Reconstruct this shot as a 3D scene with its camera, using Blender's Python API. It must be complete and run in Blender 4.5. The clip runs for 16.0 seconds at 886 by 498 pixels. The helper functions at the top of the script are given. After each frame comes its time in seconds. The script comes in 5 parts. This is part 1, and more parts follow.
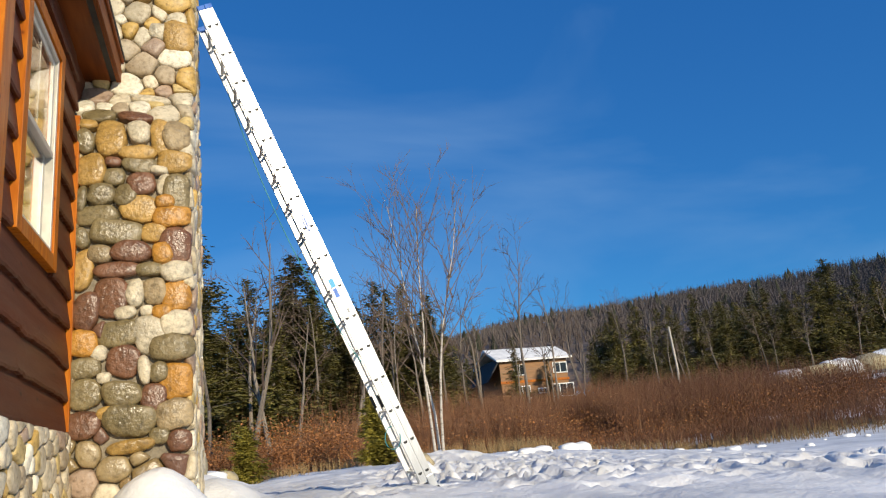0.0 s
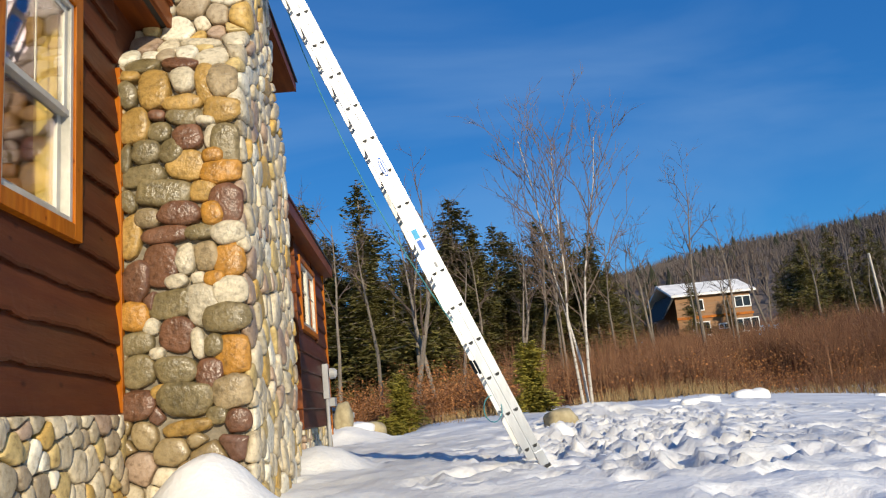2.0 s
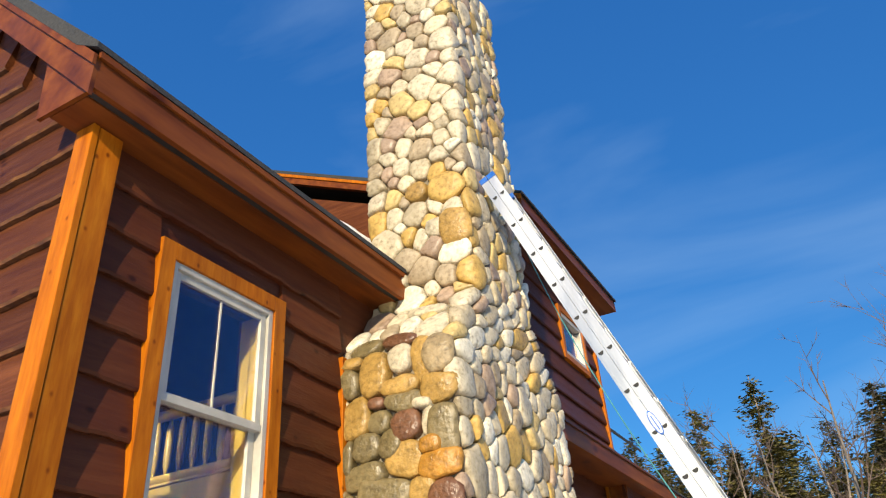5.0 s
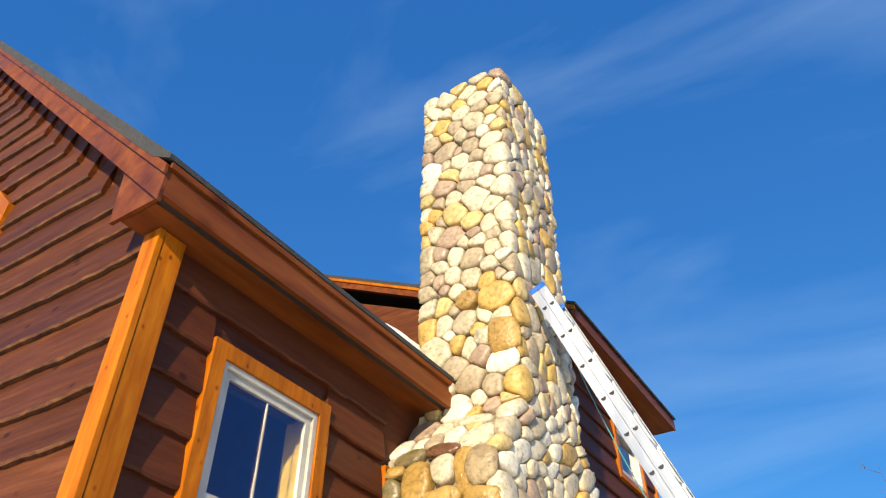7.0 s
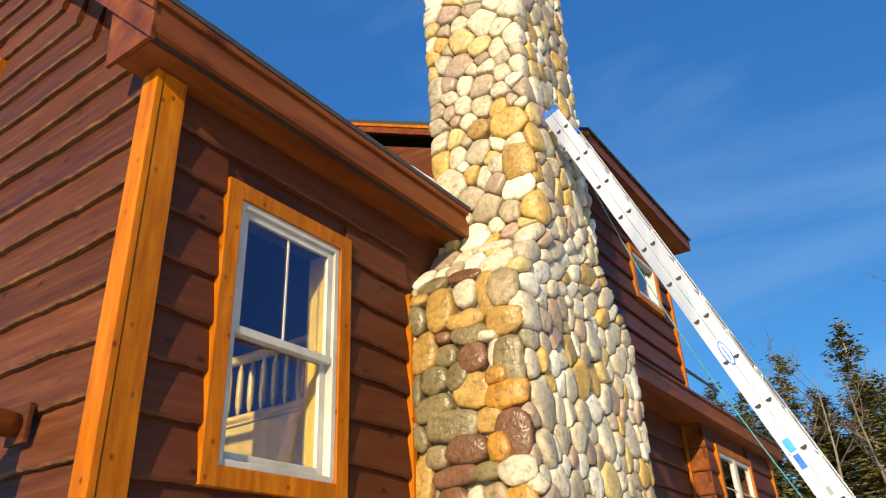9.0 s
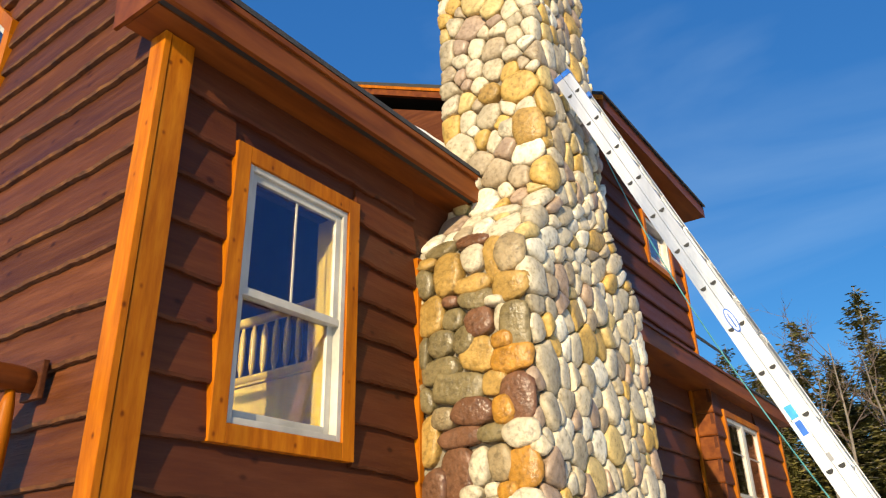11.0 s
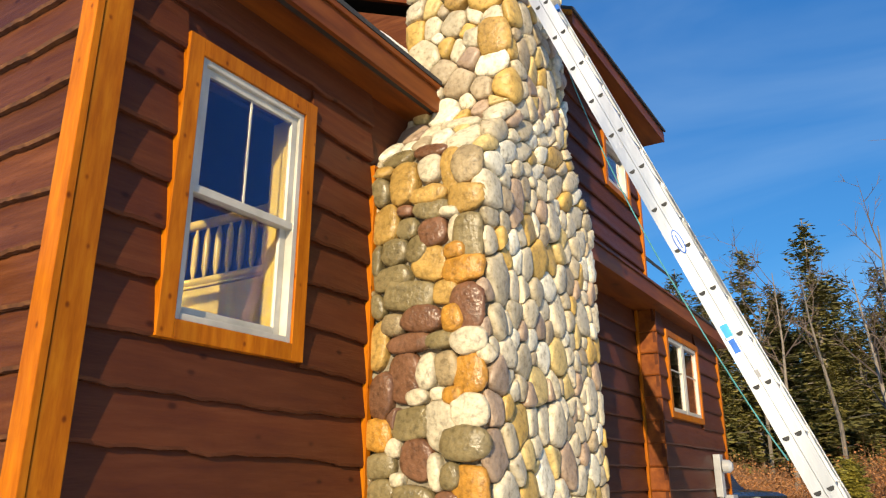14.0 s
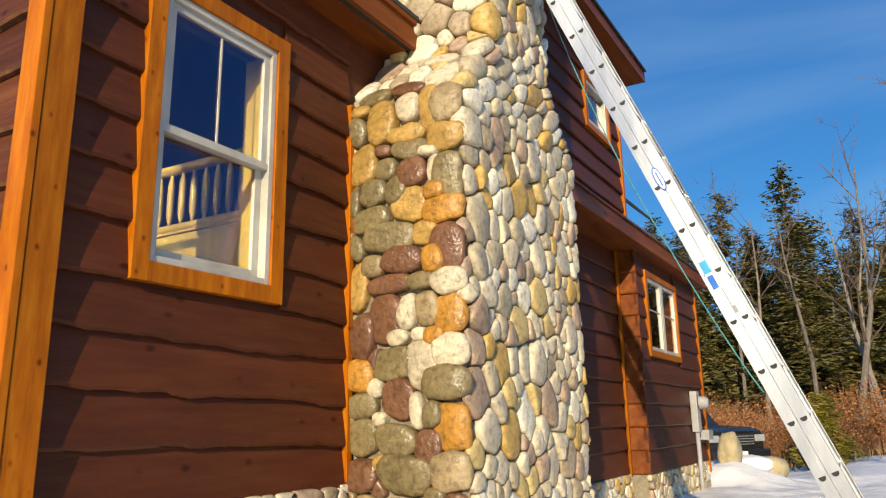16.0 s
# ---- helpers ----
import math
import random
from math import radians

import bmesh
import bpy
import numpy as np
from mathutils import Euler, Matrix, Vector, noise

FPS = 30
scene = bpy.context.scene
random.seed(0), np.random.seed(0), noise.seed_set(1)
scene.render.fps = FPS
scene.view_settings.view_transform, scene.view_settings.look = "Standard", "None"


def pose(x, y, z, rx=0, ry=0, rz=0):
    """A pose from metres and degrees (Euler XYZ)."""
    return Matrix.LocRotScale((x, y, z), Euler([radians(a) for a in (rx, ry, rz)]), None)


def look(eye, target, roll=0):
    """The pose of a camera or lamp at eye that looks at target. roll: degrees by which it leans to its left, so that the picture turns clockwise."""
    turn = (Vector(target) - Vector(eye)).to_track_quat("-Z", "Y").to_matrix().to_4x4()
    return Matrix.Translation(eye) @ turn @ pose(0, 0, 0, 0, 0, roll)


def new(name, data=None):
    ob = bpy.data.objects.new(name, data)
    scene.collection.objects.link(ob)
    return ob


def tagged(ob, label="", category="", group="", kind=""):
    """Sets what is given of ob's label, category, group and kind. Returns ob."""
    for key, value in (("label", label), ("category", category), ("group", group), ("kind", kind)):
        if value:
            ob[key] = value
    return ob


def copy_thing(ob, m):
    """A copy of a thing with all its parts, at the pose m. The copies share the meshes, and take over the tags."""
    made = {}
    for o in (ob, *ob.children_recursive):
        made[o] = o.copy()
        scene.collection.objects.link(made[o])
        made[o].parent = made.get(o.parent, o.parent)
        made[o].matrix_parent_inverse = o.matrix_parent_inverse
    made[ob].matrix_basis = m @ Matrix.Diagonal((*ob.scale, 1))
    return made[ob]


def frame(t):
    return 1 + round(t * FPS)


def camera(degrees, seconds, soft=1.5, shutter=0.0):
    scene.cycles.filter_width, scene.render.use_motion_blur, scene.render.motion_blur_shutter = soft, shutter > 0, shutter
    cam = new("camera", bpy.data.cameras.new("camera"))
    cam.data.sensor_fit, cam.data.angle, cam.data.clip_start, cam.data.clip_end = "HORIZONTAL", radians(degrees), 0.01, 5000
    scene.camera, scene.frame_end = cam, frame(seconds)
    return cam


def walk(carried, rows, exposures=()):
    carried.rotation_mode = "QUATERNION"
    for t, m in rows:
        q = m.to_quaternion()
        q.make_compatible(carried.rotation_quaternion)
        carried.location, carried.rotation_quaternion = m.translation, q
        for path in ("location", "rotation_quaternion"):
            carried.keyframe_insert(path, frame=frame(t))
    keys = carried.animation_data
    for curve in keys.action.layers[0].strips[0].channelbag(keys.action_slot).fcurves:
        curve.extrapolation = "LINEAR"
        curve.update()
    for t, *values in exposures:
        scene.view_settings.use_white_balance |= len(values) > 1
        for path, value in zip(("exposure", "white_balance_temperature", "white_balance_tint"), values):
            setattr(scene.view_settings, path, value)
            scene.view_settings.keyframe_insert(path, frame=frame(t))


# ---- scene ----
cam = camera(62.3, 16.0, soft=1.25)
PATH = [
    (0, (1.088, 0.757, 0.217), (1.656, 2.6, 0.748), -5.8),
    (0.5, (1.409, 0.982, 0.258), (1.93, 2.855, 0.727), -7.8),
    (1, (1.552, 1.24, 0.33), (2.013, 3.135, 0.77), -7.1),
    (1.5, (1.792, 1.364, 0.422), (2.181, 3.279, 0.846), -5.5),
    (2, (1.901, 1.592, 0.439), (2.009, 3.545, 0.856), -5.8),
    (2.5, (1.971, 1.79, 0.571), (1.971, 3.749, 0.976), -6.5),
    (3, (2.207, 1.998, 0.554), (2.162, 3.93, 1.07), -7.4),
    (3.5, (2.292, 2.275, 0.668), (1.963, 4.115, 1.38), -2.9),
    (4, (2.481, 2.517, 0.872), (2.002, 4.291, 1.662), -4.2),
    (4.5, (2.705, 2.651, 0.977), (1.976, 4.289, 1.862), -4.5),
    (5, (2.749, 2.734, 1.094), (1.961, 4.268, 2.106), -4.3),
    (5.2, (2.769, 2.715, 1.149), (1.984, 4.182, 2.26), -3.0),
    (7.3, (2.869, 2.746, 1.03), (2.011, 4.042, 2.288), 0.4),
    (7.5, (2.916, 2.78, 1.004), (2.035, 4.069, 2.254), 0.6),
    (8, (2.897, 2.806, 0.937), (1.939, 4.195, 2.011), 0.3),
    (8.5, (2.81, 2.764, 0.985), (1.827, 4.219, 1.943), -0.8),
    (8.7, (2.777, 2.803, 1.003), (1.792, 4.274, 1.933), -2.2),
    (10.8, (2.818, 2.807, 1.008), (1.769, 4.286, 1.852), -2.4),
    (11, (2.831, 2.816, 0.999), (1.773, 4.304, 1.816), -1.5),
    (11.5, (2.805, 2.815, 0.969), (1.751, 4.334, 1.733), -0.4),
    (12, (2.808, 2.822, 0.971), (1.741, 4.366, 1.662), 0.4),
    (12.5, (2.845, 2.828, 0.979), (1.803, 4.407, 1.629), 0.5),
    (13, (2.828, 2.842, 0.958), (1.798, 4.434, 1.594), 0.2),
    (13.5, (2.832, 2.843, 0.971), (1.799, 4.441, 1.589), 0.4),
    (14, (2.852, 2.838, 0.966), (1.836, 4.453, 1.565), 0.1),
    (14.5, (2.838, 2.842, 0.962), (1.832, 4.472, 1.538), -0.1),
    (15, (2.823, 2.871, 0.949), (1.834, 4.531, 1.467), -0.7),
    (15.5, (2.803, 2.886, 0.928), (1.818, 4.559, 1.41), -0.9),
    (16, (2.831, 2.883, 0.938), (1.839, 4.558, 1.397), -1.0),
]
walk(cam, [(t, look(eye, target, roll)) for t, eye, target, roll in PATH],
     [(0, -0.14, 6350, 10), (2, -0.13, 6350, 10), (3.5, -0.02, 6400, 10), (4, 0.16, 6500, 10), (4.5, 0.24, 6600, 10), (5, 0.24, 6700, 10), (7.5, 0.48, 7000, 10), (8.5, 0.36, 7200, 10), (11, 0.30, 7200, 10), (13, 0.32, 7200, 10), (15, 0.30, 7000, 10), (16, 0.14, 7000, 10)])

# ---- world, sun ----
SUN_WAY = Vector((0.30, -1.0, 0.35)).normalized()
world = bpy.data.worlds.new("sky")
scene.world = world
world.use_nodes = True
wn, wl = world.node_tree.nodes, world.node_tree.links
wn.clear()
w_out = wn.new("ShaderNodeOutputWorld")
w_bg = wn.new("ShaderNodeBackground")
w_bg.inputs["Strength"].default_value = 0.13
w_sky = wn.new("ShaderNodeTexSky")
w_sky.sky_type = "NISHITA"
w_sky.sun_disc = False
w_sky.sun_elevation = math.asin(SUN_WAY.z)
w_sky.sun_rotation = math.atan2(SUN_WAY.x, SUN_WAY.y)
w_sky.altitude, w_sky.air_density, w_sky.dust_density, w_sky.ozone_density = 500, 1.0, 0.1, 1.5
# thin streaks of high cloud, drawn out along one heading
w_co = wn.new("ShaderNodeTexCoord")
w_map = wn.new("ShaderNodeMapping")
w_map.inputs["Rotation"].default_value = (0, 0.35, -0.5)
w_map.inputs["Scale"].default_value = (1.1, 4.0, 5.5)
w_noise = wn.new("ShaderNodeTexNoise")
w_noise.inputs["Scale"].default_value = 0.9
w_noise.inputs["Detail"].default_value = 6
w_noise.inputs["Roughness"].default_value = 0.5
w_noise.inputs["Distortion"].default_value = 0.5
w_ramp = wn.new("ShaderNodeMapRange")
w_ramp.inputs["From Min"].default_value, w_ramp.inputs["From Max"].default_value = 0.47, 0.80
w_ramp.inputs["To Min"].default_value, w_ramp.inputs["To Max"].default_value = 0.0, 0.23
w_tint = wn.new("ShaderNodeMix")
w_tint.data_type, w_tint.blend_type = "RGBA", "MULTIPLY"
w_tint.inputs["Factor"].default_value = 1.0
w_tint.inputs["B"].default_value = (0.33, 0.88, 1.18, 1)
w_mix = wn.new("ShaderNodeMix")
w_mix.data_type = "RGBA"
w_mix.inputs["B"].default_value = (3.9, 5.5, 7.2, 1)
wl.new(w_co.outputs["Generated"], w_map.inputs["Vector"])
wl.new(w_map.outputs["Vector"], w_noise.inputs["Vector"])
wl.new(w_noise.outputs["Fac"], w_ramp.inputs["Value"])
wl.new(w_ramp.outputs["Result"], w_mix.inputs["Factor"])
wl.new(w_sky.outputs["Color"], w_tint.inputs["A"])
w_even = wn.new("ShaderNodeMix")
w_even.data_type = "RGBA"
w_even.inputs["Factor"].default_value = 0.52
w_even.inputs["B"].default_value = (0.08, 0.94, 3.85, 1)
wl.new(w_tint.outputs["Result"], w_even.inputs["A"])
wl.new(w_even.outputs["Result"], w_mix.inputs["A"])
wl.new(w_mix.outputs["Result"], w_bg.inputs["Color"])
wl.new(w_bg.outputs["Background"], w_out.inputs["Surface"])

sun = new("sun", bpy.data.lights.new("sun", "SUN"))
sun.data.energy, sun.data.angle, sun.data.color = 5.0, radians(0.53), (1.0, 0.86, 0.62)
sun.matrix_world = look(SUN_WAY * 60, (0, 0, 0))


# ---- materials ----
def node(m, kind, **values):
    n = m.node_tree.nodes.new(kind)
    for key, value in values.items():
        n.inputs[key].default_value = value
    return n


def ramp(m, stops, source, step=False):
    n = m.node_tree.nodes.new("ShaderNodeValToRGB")
    e = n.color_ramp.elements
    n.color_ramp.interpolation = "CONSTANT" if step else "LINEAR"
    while len(e) < len(stops):
        e.new(0.5)
    for el, (p, c) in zip(e, stops):
        el.position, el.color = p, (*c, 1)
    m.node_tree.links.new(source, n.inputs["Fac"])
    return n.outputs["Color"]


def mixed(m, mode, factor, a, b):
    n = m.node_tree.nodes.new("ShaderNodeMix")
    n.data_type, n.blend_type = "RGBA", mode
    for key, value in (("Factor", factor), ("A", a), ("B", b)):
        if isinstance(value, (int, float)):
            n.inputs[key].default_value = value
        elif isinstance(value, tuple):
            n.inputs[key].default_value = (*value, 1)
        else:
            m.node_tree.links.new(value, n.inputs[key])
    return n.outputs["Result"]


def material(name, stops, scale=8.0, stretch=(1, 1, 1), rough=0.6, rough_var=0.15, bump=0.3, bump_scale=None, depth=0.01,
             metal=0.0, vary=0.0, pick=None, coat=0.0, subsurface=0.0, detail=6.0, island=False, knots=None, spec=0.5):
    """A surface with coarse and fine variation. pick: colours drawn per object (or per loose piece), which the grain then shades."""
    m = bpy.data.materials.new(name)
    m.use_nodes = True
    t, b = m.node_tree, m.node_tree.nodes["Principled BSDF"]
    co = node(m, "ShaderNodeTexCoord").outputs["Object"]
    if pick or vary:
        geo = node(m, "ShaderNodeNewGeometry").outputs["Random Per Island"] if island else node(m, "ShaderNodeObjectInfo").outputs["Random"]
        shift = node(m, "ShaderNodeVectorMath")
        shift.operation = "MULTIPLY_ADD"
        shift.inputs[1].default_value = (17, 31, 23)
        t.links.new(geo, shift.inputs[0])
        t.links.new(co, shift.inputs[2])
        co = shift.outputs["Vector"]
    mp = node(m, "ShaderNodeMapping", Scale=stretch)
    t.links.new(co, mp.inputs["Vector"])
    fine = node(m, "ShaderNodeTexNoise", Scale=scale, Detail=detail, Roughness=0.62)
    coarse = node(m, "ShaderNodeTexNoise", Scale=scale * 0.17, Detail=3.0)
    t.links.new(mp.outputs["Vector"], fine.inputs["Vector"])
    t.links.new(mp.outputs["Vector"], coarse.inputs["Vector"])
    base = ramp(m, stops, fine.outputs["Fac"])
    if pick:
        base = mixed(m, "MULTIPLY", 1.0, ramp(m, pick, geo, True), base)
    wide = ramp(m, [(0.3, (0.72, 0.72, 0.72)), (0.7, (1.15, 1.15, 1.15))], coarse.outputs["Fac"])
    base = mixed(m, "MULTIPLY", 0.8, base, wide)
    if vary:
        v = node(m, "ShaderNodeMapRange")
        v.inputs["To Min"].default_value, v.inputs["To Max"].default_value = 1 - vary, 1 + vary
        t.links.new(geo, v.inputs["Value"])
        hsv = node(m, "ShaderNodeHueSaturation")
        t.links.new(v.outputs["Result"], hsv.inputs["Value"])
        t.links.new(base, hsv.inputs["Color"])
        base = hsv.outputs["Color"]
    if knots:
        km = node(m, "ShaderNodeMapping", Scale=knots)
        t.links.new(co, km.inputs["Vector"])
        kv = node(m, "ShaderNodeTexVoronoi", Scale=1.0, Randomness=1.0)
        t.links.new(km.outputs["Vector"], kv.inputs["Vector"])
        base = mixed(m, "MULTIPLY", 0.9, base, ramp(m, [(0.0, (0.16, 0.11, 0.08)), (0.08, (0.45, 0.34, 0.27)), (0.13, (0.86, 0.80, 0.76)), (0.17, (1, 1, 1))], kv.outputs["Distance"]))
    b.inputs["Specular IOR Level"].default_value = spec
    t.links.new(base, b.inputs["Base Color"])
    r = node(m, "ShaderNodeMapRange")
    r.inputs["From Min"].default_value, r.inputs["From Max"].default_value = 0.25, 0.75
    r.inputs["To Min"].default_value, r.inputs["To Max"].default_value = max(0.02, rough - rough_var), min(1.0, rough + rough_var)
    t.links.new(coarse.outputs["Fac"], r.inputs["Value"])
    t.links.new(r.outputs["Result"], b.inputs["Roughness"])
    b.inputs["Metallic"].default_value = metal
    b.inputs["Coat Weight"].default_value = coat
    b.inputs["Coat Roughness"].default_value = 0.25
    if subsurface:
        b.inputs["Subsurface Weight"].default_value = subsurface
    if bump:
        bn = node(m, "ShaderNodeTexNoise", Scale=bump_scale or scale, Detail=5.0)
        t.links.new(mp.outputs["Vector"], bn.inputs["Vector"])
        bp = node(m, "ShaderNodeBump", Strength=bump, Distance=depth)
        t.links.new(bn.outputs["Fac"], bp.inputs["Height"])
        t.links.new(bp.outputs["Normal"], b.inputs["Normal"])
    return m


def grey(a, b=None):
    return [(0.3, (a, a, a)), (0.7, (b or a,) * 3)]


STONE_PICK = [(0.0, (0.52, 0.44, 0.30)), (0.13, (0.68, 0.58, 0.40)), (0.26, (0.60, 0.39, 0.11)), (0.37, (0.72, 0.63, 0.46)),
              (0.50, (0.44, 0.35, 0.23)), (0.59, (0.43, 0.31, 0.22)), (0.68, (0.64, 0.48, 0.20)), (0.79, (0.66, 0.58, 0.42)),
              (0.90, (0.84, 0.78, 0.62))]
STONE_GRAIN = [(0.30, (0.46, 0.42, 0.36)), (0.47, (0.90, 0.88, 0.84)), (0.60, (1.0, 1.0, 1.0)), (0.72, (1.25, 1.2, 1.1))]
M_STONE = material("river_stone", STONE_GRAIN, 26, rough=0.5, rough_var=0.2, bump=0.55, bump_scale=38, depth=0.010, pick=STONE_PICK)
M_STONE_REST = material("river_stone_joined", STONE_GRAIN, 26, rough=0.5, rough_var=0.2, bump=0.55, bump_scale=38, depth=0.010, pick=STONE_PICK, island=True)


def stone_of(name, c, rough=0.45):
    return material(name, [(0.28, tuple(v * 0.45 for v in c)), (0.5, c), (0.72, tuple(min(0.9, v * 1.25) for v in c))], 26, rough=rough,
                    rough_var=0.2, bump=0.8, bump_scale=34, depth=0.012, vary=0.08)


M_OCHRE = stone_of("ochre_stone", (0.45, 0.215, 0.035), 0.38)
M_TAN = stone_of("tan_stone", (0.41, 0.25, 0.07), 0.36)
M_CREAM = stone_of("cream_stone", (0.57, 0.49, 0.34))
M_DUN = stone_of("dun_stone", (0.33, 0.245, 0.13), 0.4)
M_PURPLE = stone_of("purple_brown_stone", (0.170, 0.080, 0.042), 0.28)
M_GREYS = stone_of("grey_green_stone", (0.205, 0.158, 0.074), 0.30)
# lower front stones: wet gloss, colours also darkened for that face's dimmer light
M_STONE_WET_DIM = material("wet_dim_river_stone", STONE_GRAIN, 26, rough=0.30, rough_var=0.18, bump=0.5, bump_scale=38, depth=0.010,
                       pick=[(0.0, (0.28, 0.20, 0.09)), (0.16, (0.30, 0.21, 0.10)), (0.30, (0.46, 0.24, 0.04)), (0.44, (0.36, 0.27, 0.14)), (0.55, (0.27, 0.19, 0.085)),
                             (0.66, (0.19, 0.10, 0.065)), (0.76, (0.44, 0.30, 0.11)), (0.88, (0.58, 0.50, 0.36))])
M_MORTAR = material("mortar", [(0.3, (0.19, 0.155, 0.105)), (0.7, (0.33, 0.28, 0.20))], 30, rough=0.9, bump=0.6, bump_scale=70, depth=0.008)
M_SIDING = material("brown_stained_siding", [(0.28, (0.074, 0.0175, 0.007)), (0.5, (0.094, 0.0245, 0.0078)), (0.74, (0.117, 0.0340, 0.012))], 15,
                    stretch=(1, 0.16, 1.5), rough=0.52, rough_var=0.15, bump=0.6, bump_scale=60, depth=0.005, vary=0.14, knots=(7, 4.5, 7), spec=0.2)
M_SIDING_X = material("brown_stained_gable_siding", [(0.28, (0.074, 0.0190, 0.007)), (0.5, (0.104, 0.0310, 0.010)), (0.72, (0.150, 0.048, 0.017))], 15,
                      stretch=(0.14, 1, 1.8), rough=0.5, rough_var=0.15, bump=0.9, bump_scale=48, depth=0.006, vary=0.2, knots=(4.5, 7, 7), spec=0.16)
M_LIVE_EDGE = material("raw_live_edge", [(0.28, (0.04, 0.011, 0.003)), (0.5, (0.11, 0.035, 0.007)), (0.72, (0.22, 0.085, 0.018))], 22, stretch=(0.5, 0.5, 1), rough=0.75, bump=0.8, bump_scale=45, depth=0.008)
M_TRIM = material("honey_stained_trim", [(0.28, (0.30, 0.072, 0.002)), (0.5, (0.43, 0.118, 0.004)), (0.72, (0.54, 0.175, 0.008))], 16,
                  stretch=(1.6, 1.6, 0.22), rough=0.45, rough_var=0.1, bump=0.3, bump_scale=30, depth=0.004, vary=0.1, knots=(11, 11, 8), spec=0.15)
M_FASCIA = material("red_brown_fascia", [(0.28, (0.10, 0.022, 0.003)), (0.5, (0.185, 0.045, 0.006)), (0.72, (0.27, 0.078, 0.011))], 9,
                    stretch=(1, 0.12, 1), rough=0.5, rough_var=0.12, bump=0.3, bump_scale=18, depth=0.004, vary=0.1, knots=(3, 1.5, 3), spec=0.25)
M_VINYL = material("white_vinyl", [(0.3, (0.47, 0.44, 0.37)), (0.7, (0.54, 0.51, 0.43))], 20, rough=0.35, rough_var=0.08, bump=0.03)
M_DARK = material("dark_asphalt_shingle", grey(0.025, 0.06), 60, rough=0.95, bump=0.5, depth=0.006)
M_CYAN = material("cyan_print", [(0.3, (0.02, 0.30, 0.55)), (0.7, (0.04, 0.42, 0.68))], 20, rough=0.4, bump=0.02)
M_PINE = material("pine_wood", [(0.25, (0.48, 0.31, 0.055)), (0.75, (0.68, 0.49, 0.12))], 8, stretch=(1, 1, 0.2), rough=0.45, bump=0.1)
# the unlit room's dimness is put into this near-black wall colour
M_INSIDE = material("darkened_interior_wall", [(0.3, (0.035, 0.022, 0.012)), (0.7, (0.06, 0.04, 0.022))], 6, rough=0.6, bump=0.1)
M_ALU = material("aluminium", grey(0.56, 0.70), 14, stretch=(1, 1, 0.15), rough=0.36, rough_var=0.14, bump=0.12, metal=0.85)
M_BLACK = material("black_rubber", grey(0.012, 0.025), 30, rough=0.6, bump=0.1)
M_BLUE = material("blue_plastic", [(0.3, (0.01, 0.10, 0.45)), (0.7, (0.02, 0.16, 0.6))], 20, rough=0.4, bump=0.05)
M_WHITE = material("white_sticker", grey(0.8, 0.86), 20, rough=0.4, bump=0.02)
M_ROPE = material("teal_rope", [(0.3, (0.03, 0.20, 0.24)), (0.7, (0.10, 0.36, 0.38))], 60, rough=0.8, bump=0.4)
M_SNOW = material("snow", [(0.3, (0.88, 0.86, 0.82)), (0.7, (0.95, 0.93, 0.89))], 5, rough=0.65, bump=0.4, bump_scale=24, depth=0.025)
M_BARK = material("grey_bark", [(0.3, (0.13, 0.105, 0.08)), (0.7, (0.30, 0.25, 0.20))], 20, stretch=(1, 1, 0.3), rough=0.9, bump=0.5, vary=0.2)
M_BIRCH = material("birch_bark", [(0.33, (0.20, 0.15, 0.11)), (0.45, (0.56, 0.50, 0.42)), (0.7, (0.68, 0.62, 0.53))], 9, stretch=(1, 1, 2.5), rough=0.7, bump=0.3)
M_TWIG = material("brown_twig", [(0.3, (0.10, 0.068, 0.052)), (0.7, (0.21, 0.15, 0.115))], 8, rough=0.9, bump=0.0, vary=0.15)
M_NEEDLE = material("hemlock_needles", [(0.3, (0.085, 0.080, 0.020)), (0.55, (0.175, 0.150, 0.036)), (0.8, (0.28, 0.215, 0.058))], 0.9, rough=0.75, bump=0.0, vary=0.3)
M_SPRUCE = material("young_spruce_needles", [(0.3, (0.17, 0.15, 0.016)), (0.7, (0.40, 0.33, 0.05))], 5, rough=0.75, bump=0.0, vary=0.15)
M_BRUSH = material("red_brown_brush", [(0.25, (0.095, 0.040, 0.020)), (0.5, (0.22, 0.098, 0.045)), (0.75, (0.42, 0.25, 0.12))], 0.7, rough=0.9, bump=0.0, vary=0.3, island=True)
M_BEECH = material("russet_beech_leaves", [(0.25, (0.26, 0.095, 0.025)), (0.5, (0.42, 0.17, 0.05)), (0.75, (0.58, 0.29, 0.10))], 0.9, rough=0.85, bump=0.0, vary=0.3, island=True)
M_GRASS = material("dead_grass", [(0.25, (0.24, 0.15, 0.06)), (0.75, (0.42, 0.29, 0.13))], 0.9, rough=0.9, bump=0.0, vary=0.25, island=True)
M_EARTH = material("leaf_litter", [(0.3, (0.10, 0.06, 0.035)), (0.7, (0.20, 0.13, 0.07))], 3, rough=0.95, bump=0.5, depth=0.05)
M_HILL = material("winter_hillside", [(0.3, (0.075, 0.060, 0.052)), (0.55, (0.155, 0.118, 0.098)), (0.75, (0.23, 0.18, 0.15))], 0.12, stretch=(1, 1, 0.25), rough=1, bump=1.0,
                  bump_scale=0.35, depth=3.0, detail=10)
